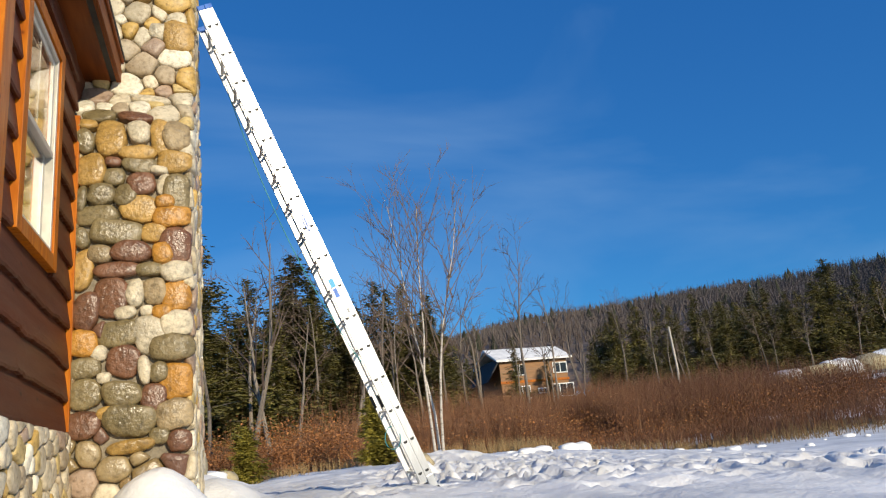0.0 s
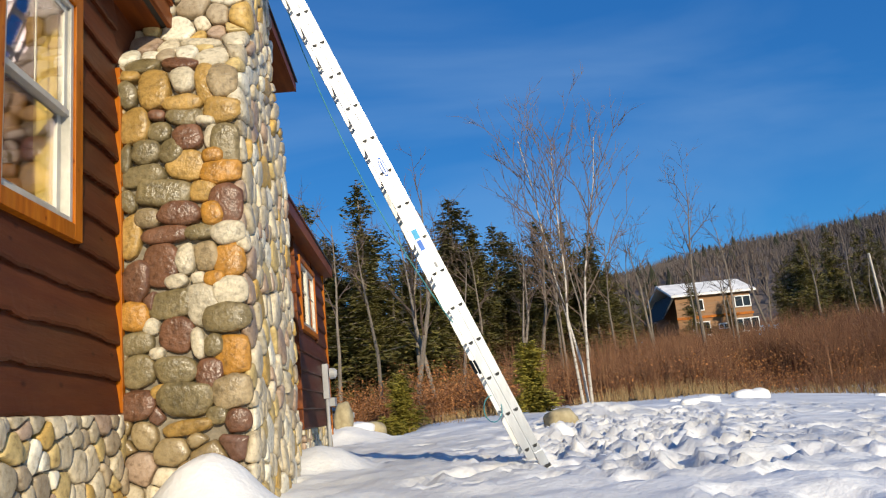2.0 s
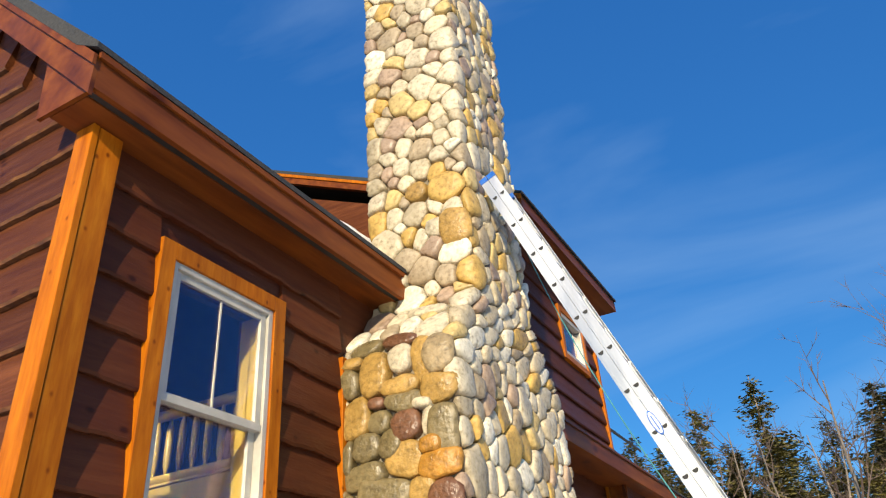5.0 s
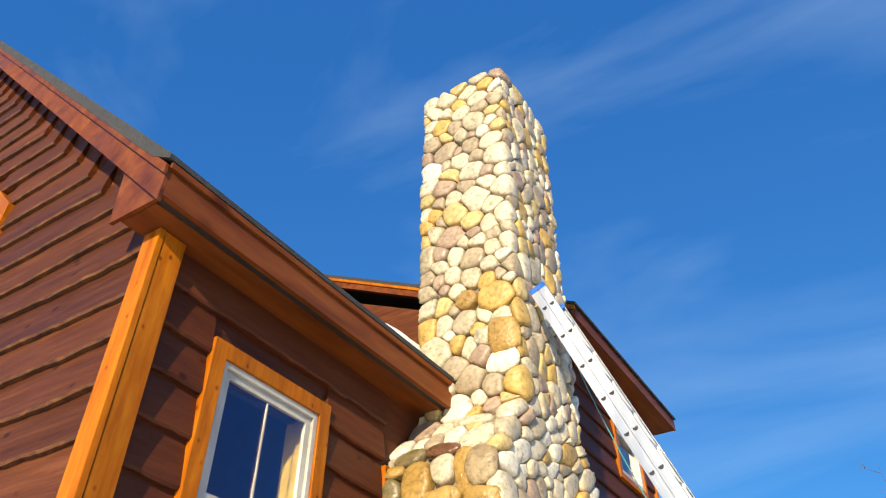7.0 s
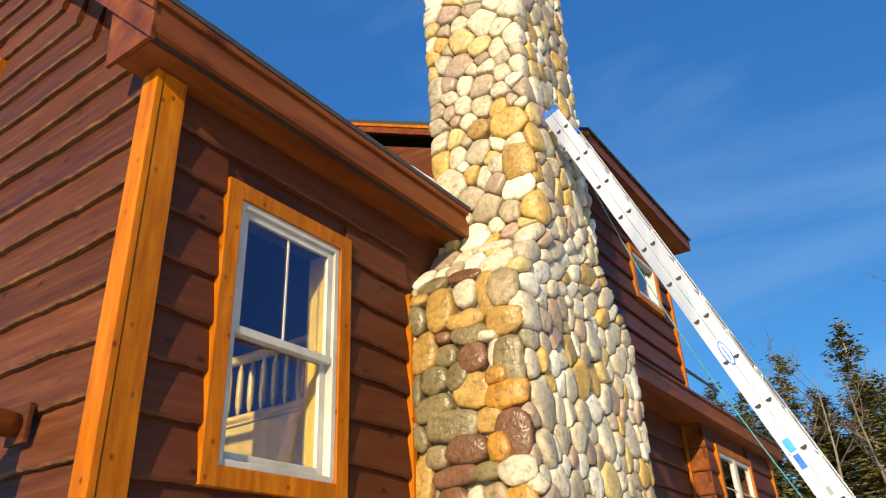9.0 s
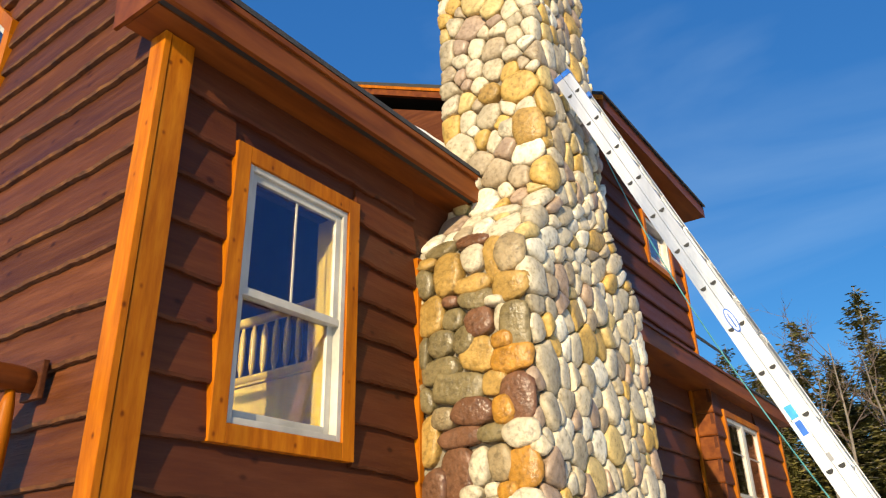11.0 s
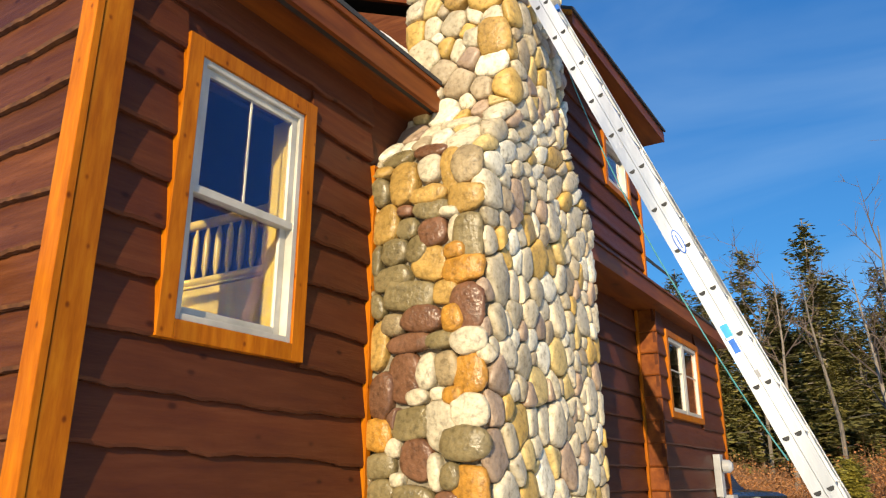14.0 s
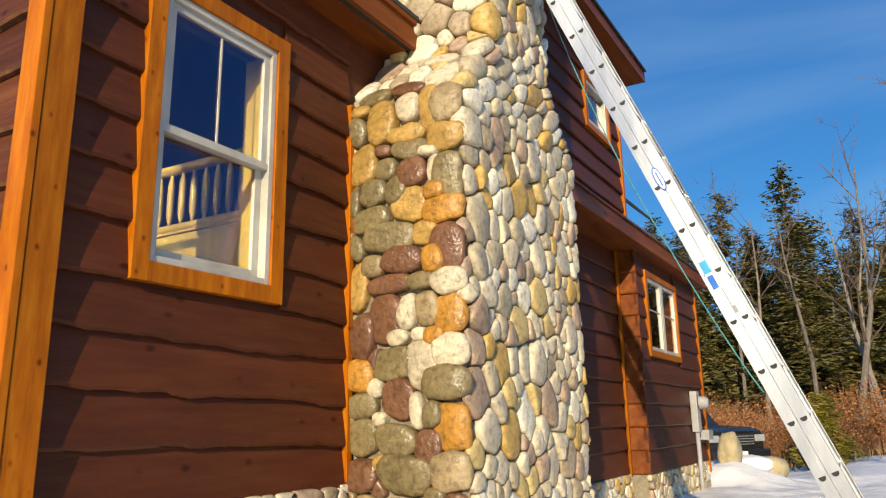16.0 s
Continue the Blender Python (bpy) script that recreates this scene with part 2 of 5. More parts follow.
M_LOGHOUSE = material("log_house_wall", [(0.3, (0.20, 0.09, 0.03)), (0.7, (0.36, 0.175, 0.055))], 5, stretch=(0.15, 0.15, 3), rough=0.6, bump=0.2)
M_BOULDER = material("tan_boulder", [(0.3, (0.30, 0.24, 0.13)), (0.7, (0.50, 0.42, 0.26))], 7, rough=0.85, bump=0.6, depth=0.03)
M_PAINT = material("black_car_paint", grey(0.012, 0.02), 10, rough=0.25, bump=0.0, coat=0.6)
M_CHROME = material("chrome", grey(0.7, 0.8), 10, rough=0.15, metal=1.0, bump=0.0)
M_METER = material("grey_metal_box", grey(0.34, 0.42), 14, rough=0.5, bump=0.05)
M_ROAD = material("sandy_road", [(0.3, (0.25, 0.19, 0.12)), (0.7, (0.40, 0.32, 0.22))], 2, rough=0.95, bump=0.4)


def glass(name):
    m = bpy.data.materials.new(name)
    m.use_nodes = True
    b = m.node_tree.nodes["Principled BSDF"]
    b.inputs["Base Color"].default_value = (0.94, 0.94, 0.97, 1)
    b.inputs["Transmission Weight"].default_value = 1.0
    b.inputs["Roughness"].default_value = 0.0
    b.inputs["IOR"].default_value = 1.52
    b.inputs["Specular Tint"].default_value = (1.0, 0.50, 0.82, 1)
    return m


M_GLASS = glass("window_glass")
M_GLASSDARK = material("dark_glass", grey(0.02, 0.03), 4, rough=0.06, rough_var=0.03, bump=0.0)
M_FARFIR = material("far_conifer_needles", [(0.3, (0.014, 0.018, 0.008)), (0.7, (0.045, 0.045, 0.018))], 0.3, rough=0.9, bump=0.0)
M_FARTWIG = material("far_hardwoods", [(0.3, (0.09, 0.07, 0.058)), (0.7, (0.19, 0.15, 0.125))], 0.06, rough=1.0, bump=0.0, vary=0.25, island=True)


# ---- mesh helpers ----
def mesh_of(name, bm, mat, smooth=False):
    me = bpy.data.meshes.new(name)
    bm.to_mesh(me)
    bm.free()
    me.materials.append(mat)
    if smooth:
        me.shade_smooth()
    return me


def part(name, bm, mat, parent=None, label="", smooth=False, kind=""):
    """Links a bmesh as one mesh object under a thing or a part."""
    ob = new(name, mesh_of(name, bm, mat, smooth))
    ob.parent = parent
    return tagged(ob, label=label, kind=kind)


def thing(name, label, category, at=(0, 0, 0), group="", kind=""):
    ob = new(name)
    ob.location = at
    return tagged(ob, label, category, group, kind)


def box(x0, x1, y0, y1, z0, z1, bevel=0.0, bm=None):
    own = bmesh.new()
    bmesh.ops.create_cube(own, size=1, matrix=Matrix.LocRotScale(((x0 + x1) / 2, (y0 + y1) / 2, (z0 + z1) / 2), None, (abs(x1 - x0), abs(y1 - y0), abs(z1 - z0))))
    if bevel:
        bmesh.ops.bevel(own, geom=own.edges[:], offset=bevel, segments=2, affect="EDGES", profile=0.6)
    if bm is None:
        return own
    me = bpy.data.meshes.new("joined")
    own.to_mesh(me)
    own.free()
    bm.from_mesh(me)
    bpy.data.meshes.remove(me)
    return bm


def prism(outline, axis, a, b):
    """A solid from an outline of pairs, drawn out along an axis from a to b."""
    bm = bmesh.new()
    put = {"x": lambda p, c: (c, p[0], p[1]), "y": lambda p, c: (p[0], c, p[1]), "z": lambda p, c: (p[0], p[1], c)}[axis]
    v0, v1 = [bm.verts.new(put(p, a)) for p in outline], [bm.verts.new(put(p, b)) for p in outline]
    n = len(outline)
    bm.faces.new(v0)
    bm.faces.new(v1[::-1])
    for i in range(n):
        bm.faces.new((v0[i], v0[(i + 1) % n], v1[(i + 1) % n], v1[i]))
    bmesh.ops.recalc_face_normals(bm, faces=bm.faces[:])
    return bm


def tube(bm, points, radii, sides=6, caps=True):
    """A tapered tube along points."""
    rings = []
    for i, p in enumerate(points):
        p = Vector(p)
        way = (Vector(points[min(i + 1, len(points) - 1)]) - Vector(points[max(i - 1, 0)])).normalized()
        side = way.orthogonal().normalized()
        up = way.cross(side)
        rings.append([bm.verts.new(p + radii[i] * (math.cos(a) * side + math.sin(a) * up)) for a in (2 * math.pi * k / sides for k in range(sides))])
    for r0, r1 in zip(rings, rings[1:]):
        for k in range(sides):
            bm.faces.new((r0[k], r0[(k + 1) % sides], r1[(k + 1) % sides], r1[k]))
    if caps:
        bm.faces.new(rings[0][::-1])
        bm.faces.new(rings[-1])
    return bm


# ---- ground ----
def ground_height(x, y):
    z = -0.06 - 0.10 * max(0.0, min(1.0, (6.5 - y) / 4)) - 0.06 * max(0.0, min(1.0, (x - 4) / 4)) * max(0.0, min(1.0, (9 - y) / 4))
    z += 0.08 * max(0.0, min(1.0, (y - 9) / 7)) * max(0.0, min(1.0, (x - 1.5) / 3)) * (1 - 0.9 * max(0.0, min(1.0, (x - 7) / 9)))
    far = max(0.0, math.hypot(x - 2, y - 5) - 26)
    z += 0.068 * min(far, 85) * max(0.35, min(1.0, (y + 40) / 60)) if y > -20 else 0.0
    near = max(0.0, 1 - far / 20)
    z += near * (0.05 * noise.noise((x * 0.8, y * 0.8, 3.1)) + 0.028 * noise.noise((x * 2.3, y * 2.3, 7.7)))
    z -= 0.55 * max(0.0, min(1.0, (x - 0.36 * y - 1.8) / 6.5)) * max(0.0, min(1.0, (y - 2) / 8)) * max(0.0, 1 - far / 25)
    z -= 0.36 * max(0.0, min(1.0, (y - 16.8) / 3)) * max(0.0, min(1.0, (2.2 - x) / 2)) * max(0.0, 1 - far / 25)
    # drifts against the chimney and the house
    for cx, cy, r, h in ((0.62, 6.2, 0.55, 0.36), (0.95, 8.9, 0.6, 0.24), (0.5, 15.6, 1.1, 0.30), (4.9, 14.4, 1.3, 0.22), (0.2, 17.0, 1.0, 0.3), (3.6, 10.7, 0.7, 0.1)):
        d = math.hypot(x - cx, y - cy) / r
        if d < 1:
            z += h * (1 - d * d) ** 2
    return z


rng = random.Random(11)
tracks = []
for k in range(520):
    a = rng.random()
    tracks.append((2.4 + rng.gauss(0.9, 0.9) + 2.2 * a, 6.6 + 7.0 * a + rng.gauss(0, 0.5), rng.uniform(0.07, 0.14), rng.uniform(0.04, 0.11)))
for k in range(520):
    tracks.append((rng.uniform(3.2, 13), rng.uniform(4.6, 15), rng.uniform(0.08, 0.16), rng.uniform(0.04, 0.10)))
for k in range(14):
    tracks.append((3.2 + 0.42 * k + rng.gauss(0, 0.05), 6.4 - 0.05 * k + 0.2 * (k % 2), 0.17, 0.12))
TRACK_CELLS = {}
for tr in tracks:
    for i in (-1, 0, 1):
        for j in (-1, 0, 1):
            TRACK_CELLS.setdefault((int(tr[0] // 0.5) + i, int(tr[1] // 0.5) + j), []).append(tr)


def snow_height(x, y):
    z = ground_height(x, y)
    if -2 < x < 16 and 4 < y < 18:
        z += 0.020 * noise.noise((x * 4.5, y * 4.5, 1.3)) + 0.016 * noise.noise((x * 9, y * 9, 4.4))
    for cx, cy, r, h in TRACK_CELLS.get((int(x // 0.5), int(y // 0.5)), ()):
        d = math.hypot(x - cx, (y - cy) * 0.8) / r
        if d < 1.0:
            z -= h * (1 - d ** 4)
        elif d < 1.6:
            z += 0.22 * h * (1 - abs(d - 1.3) / 0.3)
    return z


def spread(lo, hi, fine_lo, fine_hi, step, grow):
    a = list(np.arange(fine_lo, fine_hi, step))
    s, p = step, fine_hi
    while p < hi:
        a.append(p)
        s *= grow
        p += s
    s, p, low = step, fine_lo, []
    while p > lo:
        s *= grow
        p -= s
        low.append(p)
    return low[::-1] + a + [hi]


gx = spread(-400, 700, 0.3, 9.0, 0.06, 1.09)
gy = spread(-300, 900, 4.5, 16.0, 0.06, 1.09)
verts = [(x, y, snow_height(x, y)) for y in gy for x in gx]
n = len(gx)
faces = [(j * n + i, j * n + i + 1, (j + 1) * n + i + 1, (j + 1) * n + i) for j in range(len(gy) - 1) for i in range(n - 1)]
me = bpy.data.meshes.new("ground")
me.from_pydata(verts, [], faces)
me.materials.append(M_SNOW)
me.shade_smooth()
tagged(new("ground", me), "snow-covered yard trodden with footprints beside the house", "ground", kind="structure")

# ---- house shell ----
WALL_END, POST_Y = 12.6, 4.40
house = []


def wall(name, bm, label, mat=M_SIDING):
    ob = part(name, bm, mat, None, label, kind="structure")
    ob["category"] = "wall"
    return ob


def wall_with_hole(axis, face, back, a0, a1, z0, z1, holes):
    """A wall slab from back to face with rectangular holes (a0, a1, z0, z1) cut through."""
    xs = sorted({a0, a1, *[h[0] for h in holes], *[h[1] for h in holes]})
    zs = sorted({z0, z1, *[h[2] for h in holes], *[h[3] for h in holes]})
    bm = bmesh.new()
    for i in range(len(xs) - 1):
        for j in range(len(zs) - 1):
            cx, cz = (xs[i] + xs[i + 1]) / 2, (zs[j] + zs[j + 1]) / 2
            if any(h[0] < cx < h[1] and h[2] < cz < h[3] for h in holes):
                continue
            if axis == "x":
                box(back, face, xs[i], xs[i + 1], zs[j], zs[j + 1], bm=bm)
            else:
                box(xs[i], xs[i + 1], back, face, zs[j], zs[j + 1], bm=bm)
    return bm


WIN = (5.00, 5.775, 1.675, 3.068)            # side window opening: y0, y1, z0, z1
BAYWIN = (11.93, 13.34, 1.75, 2.67)
UPWIN = (11.15, 11.95, 4.55, 5.15)
GABWIN = (-3.30, -2.08, 3.30, 4.66)       # gable window opening: x0, x1, z0, z at x1; its head runs up parallel to the roof
RECESS_X, BAY_X, BAY_Y, BAY_END, UP_X, UP_Y, UP_END = 0.17, 0.40, 11.52, 14.65, 0.05, 9.45, 12.45
GROUND_WALL = -0.5

wall_side = wall("wall_side", wall_with_hole("x", -0.035, -0.17, 4.45, 8.0, GROUND_WALL, 3.62, [WIN]), "dark brown live-edge lap siding with a white window")
wall_recess = wall("wall_recess", box(-0.17, RECESS_X - 0.035, 8.0, BAY_Y + 0.1, GROUND_WALL, 3.25), "dark brown lap siding in the chimney's shade")
wall_bay = wall("wall_bay", wall_with_hole("x", BAY_X - 0.035, BAY_X - 0.17, BAY_Y + 0.04, BAY_END - 0.04, GROUND_WALL, 3.2, [BAYWIN]), "dark brown lap siding of the bumped-out bay")
box_bm = box(-0.5, BAY_X - 0.172, BAY_Y + 0.035, BAY_Y + 0.16, GROUND_WALL, 3.2)
box(-4.0, BAY_X - 0.172, BAY_END - 0.16, BAY_END - 0.04, GROUND_WALL, 3.2, bm=box_bm)
wall_bay_ends = wall("wall_bay_ends", box_bm, "dark brown return walls of the bay")
wall_upper = wall("wall_upper", wall_with_hole("x", UP_X - 0.035, UP_X - 0.17, UP_Y, UP_END, 3.0, 5.75, [UPWIN]), "dark brown lap siding of the upper storey")
bm = wall_with_hole("y", 4.435, 4.57, -8.9, -0.17, GROUND_WALL, 3.62, [(GABWIN[0], GABWIN[1], GABWIN[2], 3.62)])
wall_gable = wall("wall_gable", bm, "dark brown live-edge lap siding on the gable end", M_SIDING_X)
SLOPE = 0.99                               # lower roof pitch, from the eave at x 0.25, z 3.74


def roof_z(x):
    return 3.74 + SLOPE * (0.25 - x)


RIDGE_X = -4.45
def head_z(x, lift=0.0):
    """The raked head of the gable window."""
    return GABWIN[3] + 0.92 * (GABWIN[1] - x) + lift


gable_top = bmesh.new()
for a, b, zb in ((-0.17, GABWIN[1], lambda x: 3.62), (GABWIN[1], GABWIN[0], head_z), (GABWIN[0], RIDGE_X, lambda x: 3.62)):
    me = bpy.data.meshes.new("slab")
    piece = prism([(a, zb(a)), (a, max(zb(a) + 0.01, roof_z(a) - 0.2)), (b, roof_z(b) - 0.2), (b, zb(b))], "y", 4.435, 4.57)
    piece.to_mesh(me)
    piece.free()
    gable_top.from_mesh(me)
me = bpy.data.meshes.new("slab")
piece = prism([(RIDGE_X, 3.62), (RIDGE_X, roof_z(RIDGE_X) - 0.2), (-8.9, 3.62)], "y", 4.435, 4.57)
piece.to_mesh(me)
gable_top.from_mesh(me)
wall("wall_gable_top", gable_top, "dark brown lap siding under the steep gable roof", M_SIDING_X)
wall("wall_back", box(-8.9, -8.75, 4.57, 14.6, GROUND_WALL, 3.6), "plain far wall that closes the house")
wall("wall_far_end", box(-8.75, -4.0, 14.45, 14.6, GROUND_WALL, 5.5), "plain end wall that closes the house")
upper_front = prism([(UP_X - 0.04, 3.4), (UP_X - 0.04, 5.75), (-3.9, 7.6), (-3.9, 3.4)], "y", UP_Y + 0.0, UP_Y + 0.14)
wall("wall_upper_front", upper_front, "brown siding of the upper storey above the lower roof", M_SIDING_X)
wall("wall_upper_end", prism([(UP_X - 0.04, 3.0), (UP_X - 0.04, 5.75), (-3.9, 7.6), (-3.9, 3.0)], "y", UP_END - 0.14, UP_END), "brown siding of the upper storey's end", M_SIDING_X)
floor = part("floor", box(-8.75, -0.17, 4.57, 14.4, 0.30, 0.40), M_PINE, None, "pine plank floor inside the house", kind="structure")
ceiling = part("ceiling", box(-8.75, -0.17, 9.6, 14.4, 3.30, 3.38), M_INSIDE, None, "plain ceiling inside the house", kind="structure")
part("wall_inside", box(-5.3, -5.2, 4.57, 14.4, 0.40, 7.4), M_INSIDE, None, "wooden wall of the room, coloured near-black for its dimness", kind="structure")


# ---- siding boards ----
def plank_mesh(length, height, seed, cuts=None, wave=0.020):
    """A live-edge lap board along +a, its lower edge wavy, thick at the bottom; local a, out, z."""
    cuts = cuts or max(4, int(length / 0.035))
    lo, prof = [], []
    for i in range(cuts + 1):
        a = length * i / cuts
        w = wave * (noise.noise((a * 1.3 + seed * 7.3, seed * 3.1, 0)) * 1.5 + 0.5 * noise.noise((a * 6 + seed, 5.0, seed)) + 0.28 * noise.noise((a * 21 + seed, 2.0, seed)))
        bulge = 0.004 * noise.noise((a * 2, seed * 1.7, 9))
        prof.append((a, w, bulge))
    vs, fs = [], []
    for a, w, bulge in prof:
        vs += [(a, -0.006, w), (a, 0.045 + bulge, w), (a, 0.052 + bulge, w + 0.016), (a, 0.038 + bulge, height * 0.5), (a, 0.012, height + 0.045), (a, -0.006, height + 0.045)]
    for i in range(cuts):
        for k in range(6):
            fs.append((i * 6 + k, i * 6 + (k + 1) % 6, (i + 1) * 6 + (k + 1) % 6, (i + 1) * 6 + k))
    fs += [tuple(range(6))[::-1], tuple(cuts * 6 + k for k in range(6))]
    return vs, fs


PLANKS = [0]


def plank(parent, mat, axis, face, a0, a1, z, height, wave=0.020, tilt=0.0):
    """One board on a wall: along y on a wall facing +x, along x on one facing -y."""
    if a1 - a0 < 0.03:
        return
    PLANKS[0] += 1
    vs, fs = plank_mesh(a1 - a0, height, PLANKS[0] * 0.37, wave=wave)
    if axis == "x":
        vs = [(face - 0.040 + o, a0 + a, z + h + tilt * (a0 + a - 5.5)) for a, o, h in vs]
        fs = [f[::-1] for f in fs]
    else:
        vs = [(a0 + a, face + 0.040 - o, z + h) for a, o, h in vs]
    me = bpy.data.meshes.new("board")
    me.from_pydata(vs, [], fs)
    me.update()
    me.materials.append(mat)
    me.materials.append(M_LIVE_EDGE if mat == M_SIDING_X else mat)
    for f in me.polygons:
        if f.index < len(fs) - 2 and f.index % 6 < 2:
            f.material_index = 1
    ob = new("board", me)
    ob.parent = parent


def clad(parent, mat, axis, face, a0, a1, levels, holes, end_at=None, wave=0.020, tilt=0.0):
    for z, top in zip(levels, levels[1:]):
        cuts = [(a0 if end_at is None else end_at(z, top), a1)]
        for h0, h1, hz0, hz1 in holes:
            if z < hz1 and top > hz0:
                cuts = [c for lo, hi in cuts for c in ((lo, min(hi, h0)), (max(lo, h1), hi)) if c[1] > c[0]]
        for lo, hi in cuts:
            plank(parent, mat, axis, face, lo, hi, z, top - z, wave, tilt)


def grown(w, m):
    return (w[0] - m, w[1] + m, w[2] - m, w[3] + m)


SIDE_LEVELS = [0.58, 0.835, 1.07, 1.33, 1.56, 1.81, 2.065, 2.32, 2.555, 2.81, 3.06, 3.31, 3.56]
GABLE_LEVELS = [0.60 + 0.2575 * k for k in range(29)]
UP_LEVELS = [3.15 + 0.26 * k for k in range(11)]
BAY_LEVELS = [0.32 + 0.26 * k for k in range(12)]


# ---- chimney and stonework ----
def clip(poly, nx, ny, d):
    """The part of a convex polygon with nx * x + ny * y <= d."""
    out = []
    for i, p in enumerate(poly):
        q = poly[(i + 1) % len(poly)]
        a, b = nx * p[0] + ny * p[1] - d, nx * q[0] + ny * q[1] - d
        if a <= 0:
            out.append(p)
        if a * b < 0:
            f = a / (a - b)
            out.append((p[0] + f * (q[0] - p[0]), p[1] + f * (q[1] - p[1])))
    return out


def lay_stones(inside, u0, u1, v0, v1, small, large, seed, first=(), limits=None, joint=0.005, tries=14000):
    """Fitted rubble: seeds of uneven size thrown into a strip, each one's cell drawn in by the joint. Yields (index, cell)."""
    r = random.Random(seed)
    pts = [(u, v, rad) for u, v, rad in first]
    arr = np.array(pts, dtype=float).reshape(-1, 3)
    for k in range(tries):
        u, v = r.uniform(u0, u1), r.uniform(v0, v1)
        if not inside(u, v):
            continue
        shrink = 1.0 if k < tries * 0.6 else 0.66
        rad = (small + (large - small) * r.random() ** 1.3) * shrink
        if len(arr):
            d = np.hypot((arr[:, 0] - u) * 1.06, arr[:, 1] - v)
            if (d < 0.86 * (arr[:, 2] + rad)).any():
                continue
        arr = np.vstack([arr, (u, v, rad)])
    for i, (u, v, rad) in enumerate(arr):
        d = np.hypot(arr[:, 0] - u, arr[:, 1] - v)
        near = np.argsort(d)[1:18]
        reach = 1.75 * rad
        poly = [(u + reach * math.cos(a), v + reach * math.sin(a)) for a in (k * math.pi / 5 + 0.3 for k in range(10))]
        for j in near:
            nx, ny, dist = (arr[j, 0] - u) / d[j], (arr[j, 1] - v) / d[j], d[j]
            t = 0.5 * (dist + (rad ** 2 - arr[j, 2] ** 2) / dist) - joint
            poly = clip(poly, nx, ny, nx * u + ny * v + t)
            if len(poly) < 3:
                break
        if limits and len(poly) >= 3:
            for nx, ny, off in limits(u, v):
                poly = clip(poly, nx, ny, off)
        if len(poly) >= 3:
            yield i, poly


def stone_solid(poly, place, seed, proud=0.066):
    """A rounded cobble over a cell; place maps (u, v, height) into the world. Vertices, faces and middle."""
    r = random.Random(seed)
    cx, cy = sum(p[0] for p in poly) / len(poly), sum(p[1] for p in poly) / len(poly)
    for cut in (0.19, 0.22, 0.25):
        nxt = []
        for p, q in zip(poly, poly[1:] + poly[:1]):
            nxt += [(p[0] + cut * (q[0] - p[0]), p[1] + cut * (q[1] - p[1])), (q[0] + cut * (p[0] - q[0]), q[1] + cut * (p[1] - q[1]))]
        poly = nxt
        if len(poly) > 22:
            break
    m = len(poly)
    size = min(0.16, math.sqrt(sum((p[0] - cx) ** 2 + (p[1] - cy) ** 2 for p in poly) / m))
    high = proud * r.uniform(0.75, 1.15) * min(1.0, size / 0.06)
    tu, tv = r.uniform(-0.12, 0.12), r.uniform(-0.12, 0.12)
    vs, fs = [], []
    for scale, h in ((0.97, -0.02), (1.0, 0.28), (0.985, 0.60), (0.93, 0.84), (0.78, 0.97), (0.42, 1.03)):
        for p in poly:
            du, dv = (p[0] - cx) * scale, (p[1] - cy) * scale
            wob = 1 + 0.13 * noise.noise((p[0] * 11, p[1] * 11, seed * 0.7 + h * 0.5))
            vs.append(place(cx + du * wob, cy + dv * wob, (h * high + (tu * du + tv * dv) * h) if h > 0 else -0.02))
    vs.append(place(cx, cy, high * 1.03))
    rings = 6
    for k in range(rings - 1):
        for i in range(m):
            j = (i + 1) % m
            fs.append((k * m + i, k * m + j, (k + 1) * m + j, (k + 1) * m + i))
    for i in range(m):
        fs.append(((rings - 1) * m + i, (rings - 1) * m + (i + 1) % m, rings * m))
    return vs, fs


def set_stone(vs, fs, mat, parent):
    mid = Vector((sum(v[0] for v in vs) / len(vs), sum(v[1] for v in vs) / len(vs), sum(v[2] for v in vs) / len(vs)))
    me = bpy.data.meshes.new("stone")
    me.from_pydata([(v[0] - mid.x, v[1] - mid.y, v[2] - mid.z) for v in vs], [], fs)
    me.update()
    me.materials.append(mat)
    me.shade_smooth()
    ob = new("stone", me)
    ob.location = mid
    ob.parent = parent
    return ob


class Joined:
    def __init__(self):
        self.vs, self.fs = [], []

    def add(self, vs, fs):
        n = len(self.vs)
        self.vs += vs
        self.fs += [tuple(n + i for i in f) for f in fs]

    def finish(self, name, mat, parent, smooth=True):
        me = bpy.data.meshes.new(name)
        me.from_pydata(self.vs, [], self.fs)
        me.update()
        me.materials.append(mat)
        if smooth:
            me.shade_smooth()
        ob = new(name, me)
        ob.parent = parent
        return tagged(ob, kind="stuff")


CH_L, CH_R, CH_F, CH_B, CH_TOP = -0.03, 0.79, 6.545, 8.35, 7.19      # core faces: left, right, lower front and back, top
SH0, SH1, STEP = 2.92, 3.50, 0.42                                   # the shoulder's foot, head and set-back
SLANT = math.hypot(SH1 - SH0, STEP)


def front_line(v):
    """Set-back, height and the slope of the chimney's front at arc length v."""
    if v < SH0:
        return 0.0, v, 0.0
    if v < SH0 + SLANT:
        f = (v - SH0) / SLANT
        f2 = f * f * (3 - 2 * f) * 0.5 + f * 0.5
        return STEP * f2, SH0 + (SH1 - SH0) * f, 0.75 * math.sin(math.pi * f)
    return STEP, v - SLANT + SH1 - SH0, 0.0


BEND = 0.07
FRONT_W = CH_R - CH_L


def depth_at(v):
    """The side's width at arc length v."""
    return (CH_B - CH_F) - front_line(v)[0] * 2.05


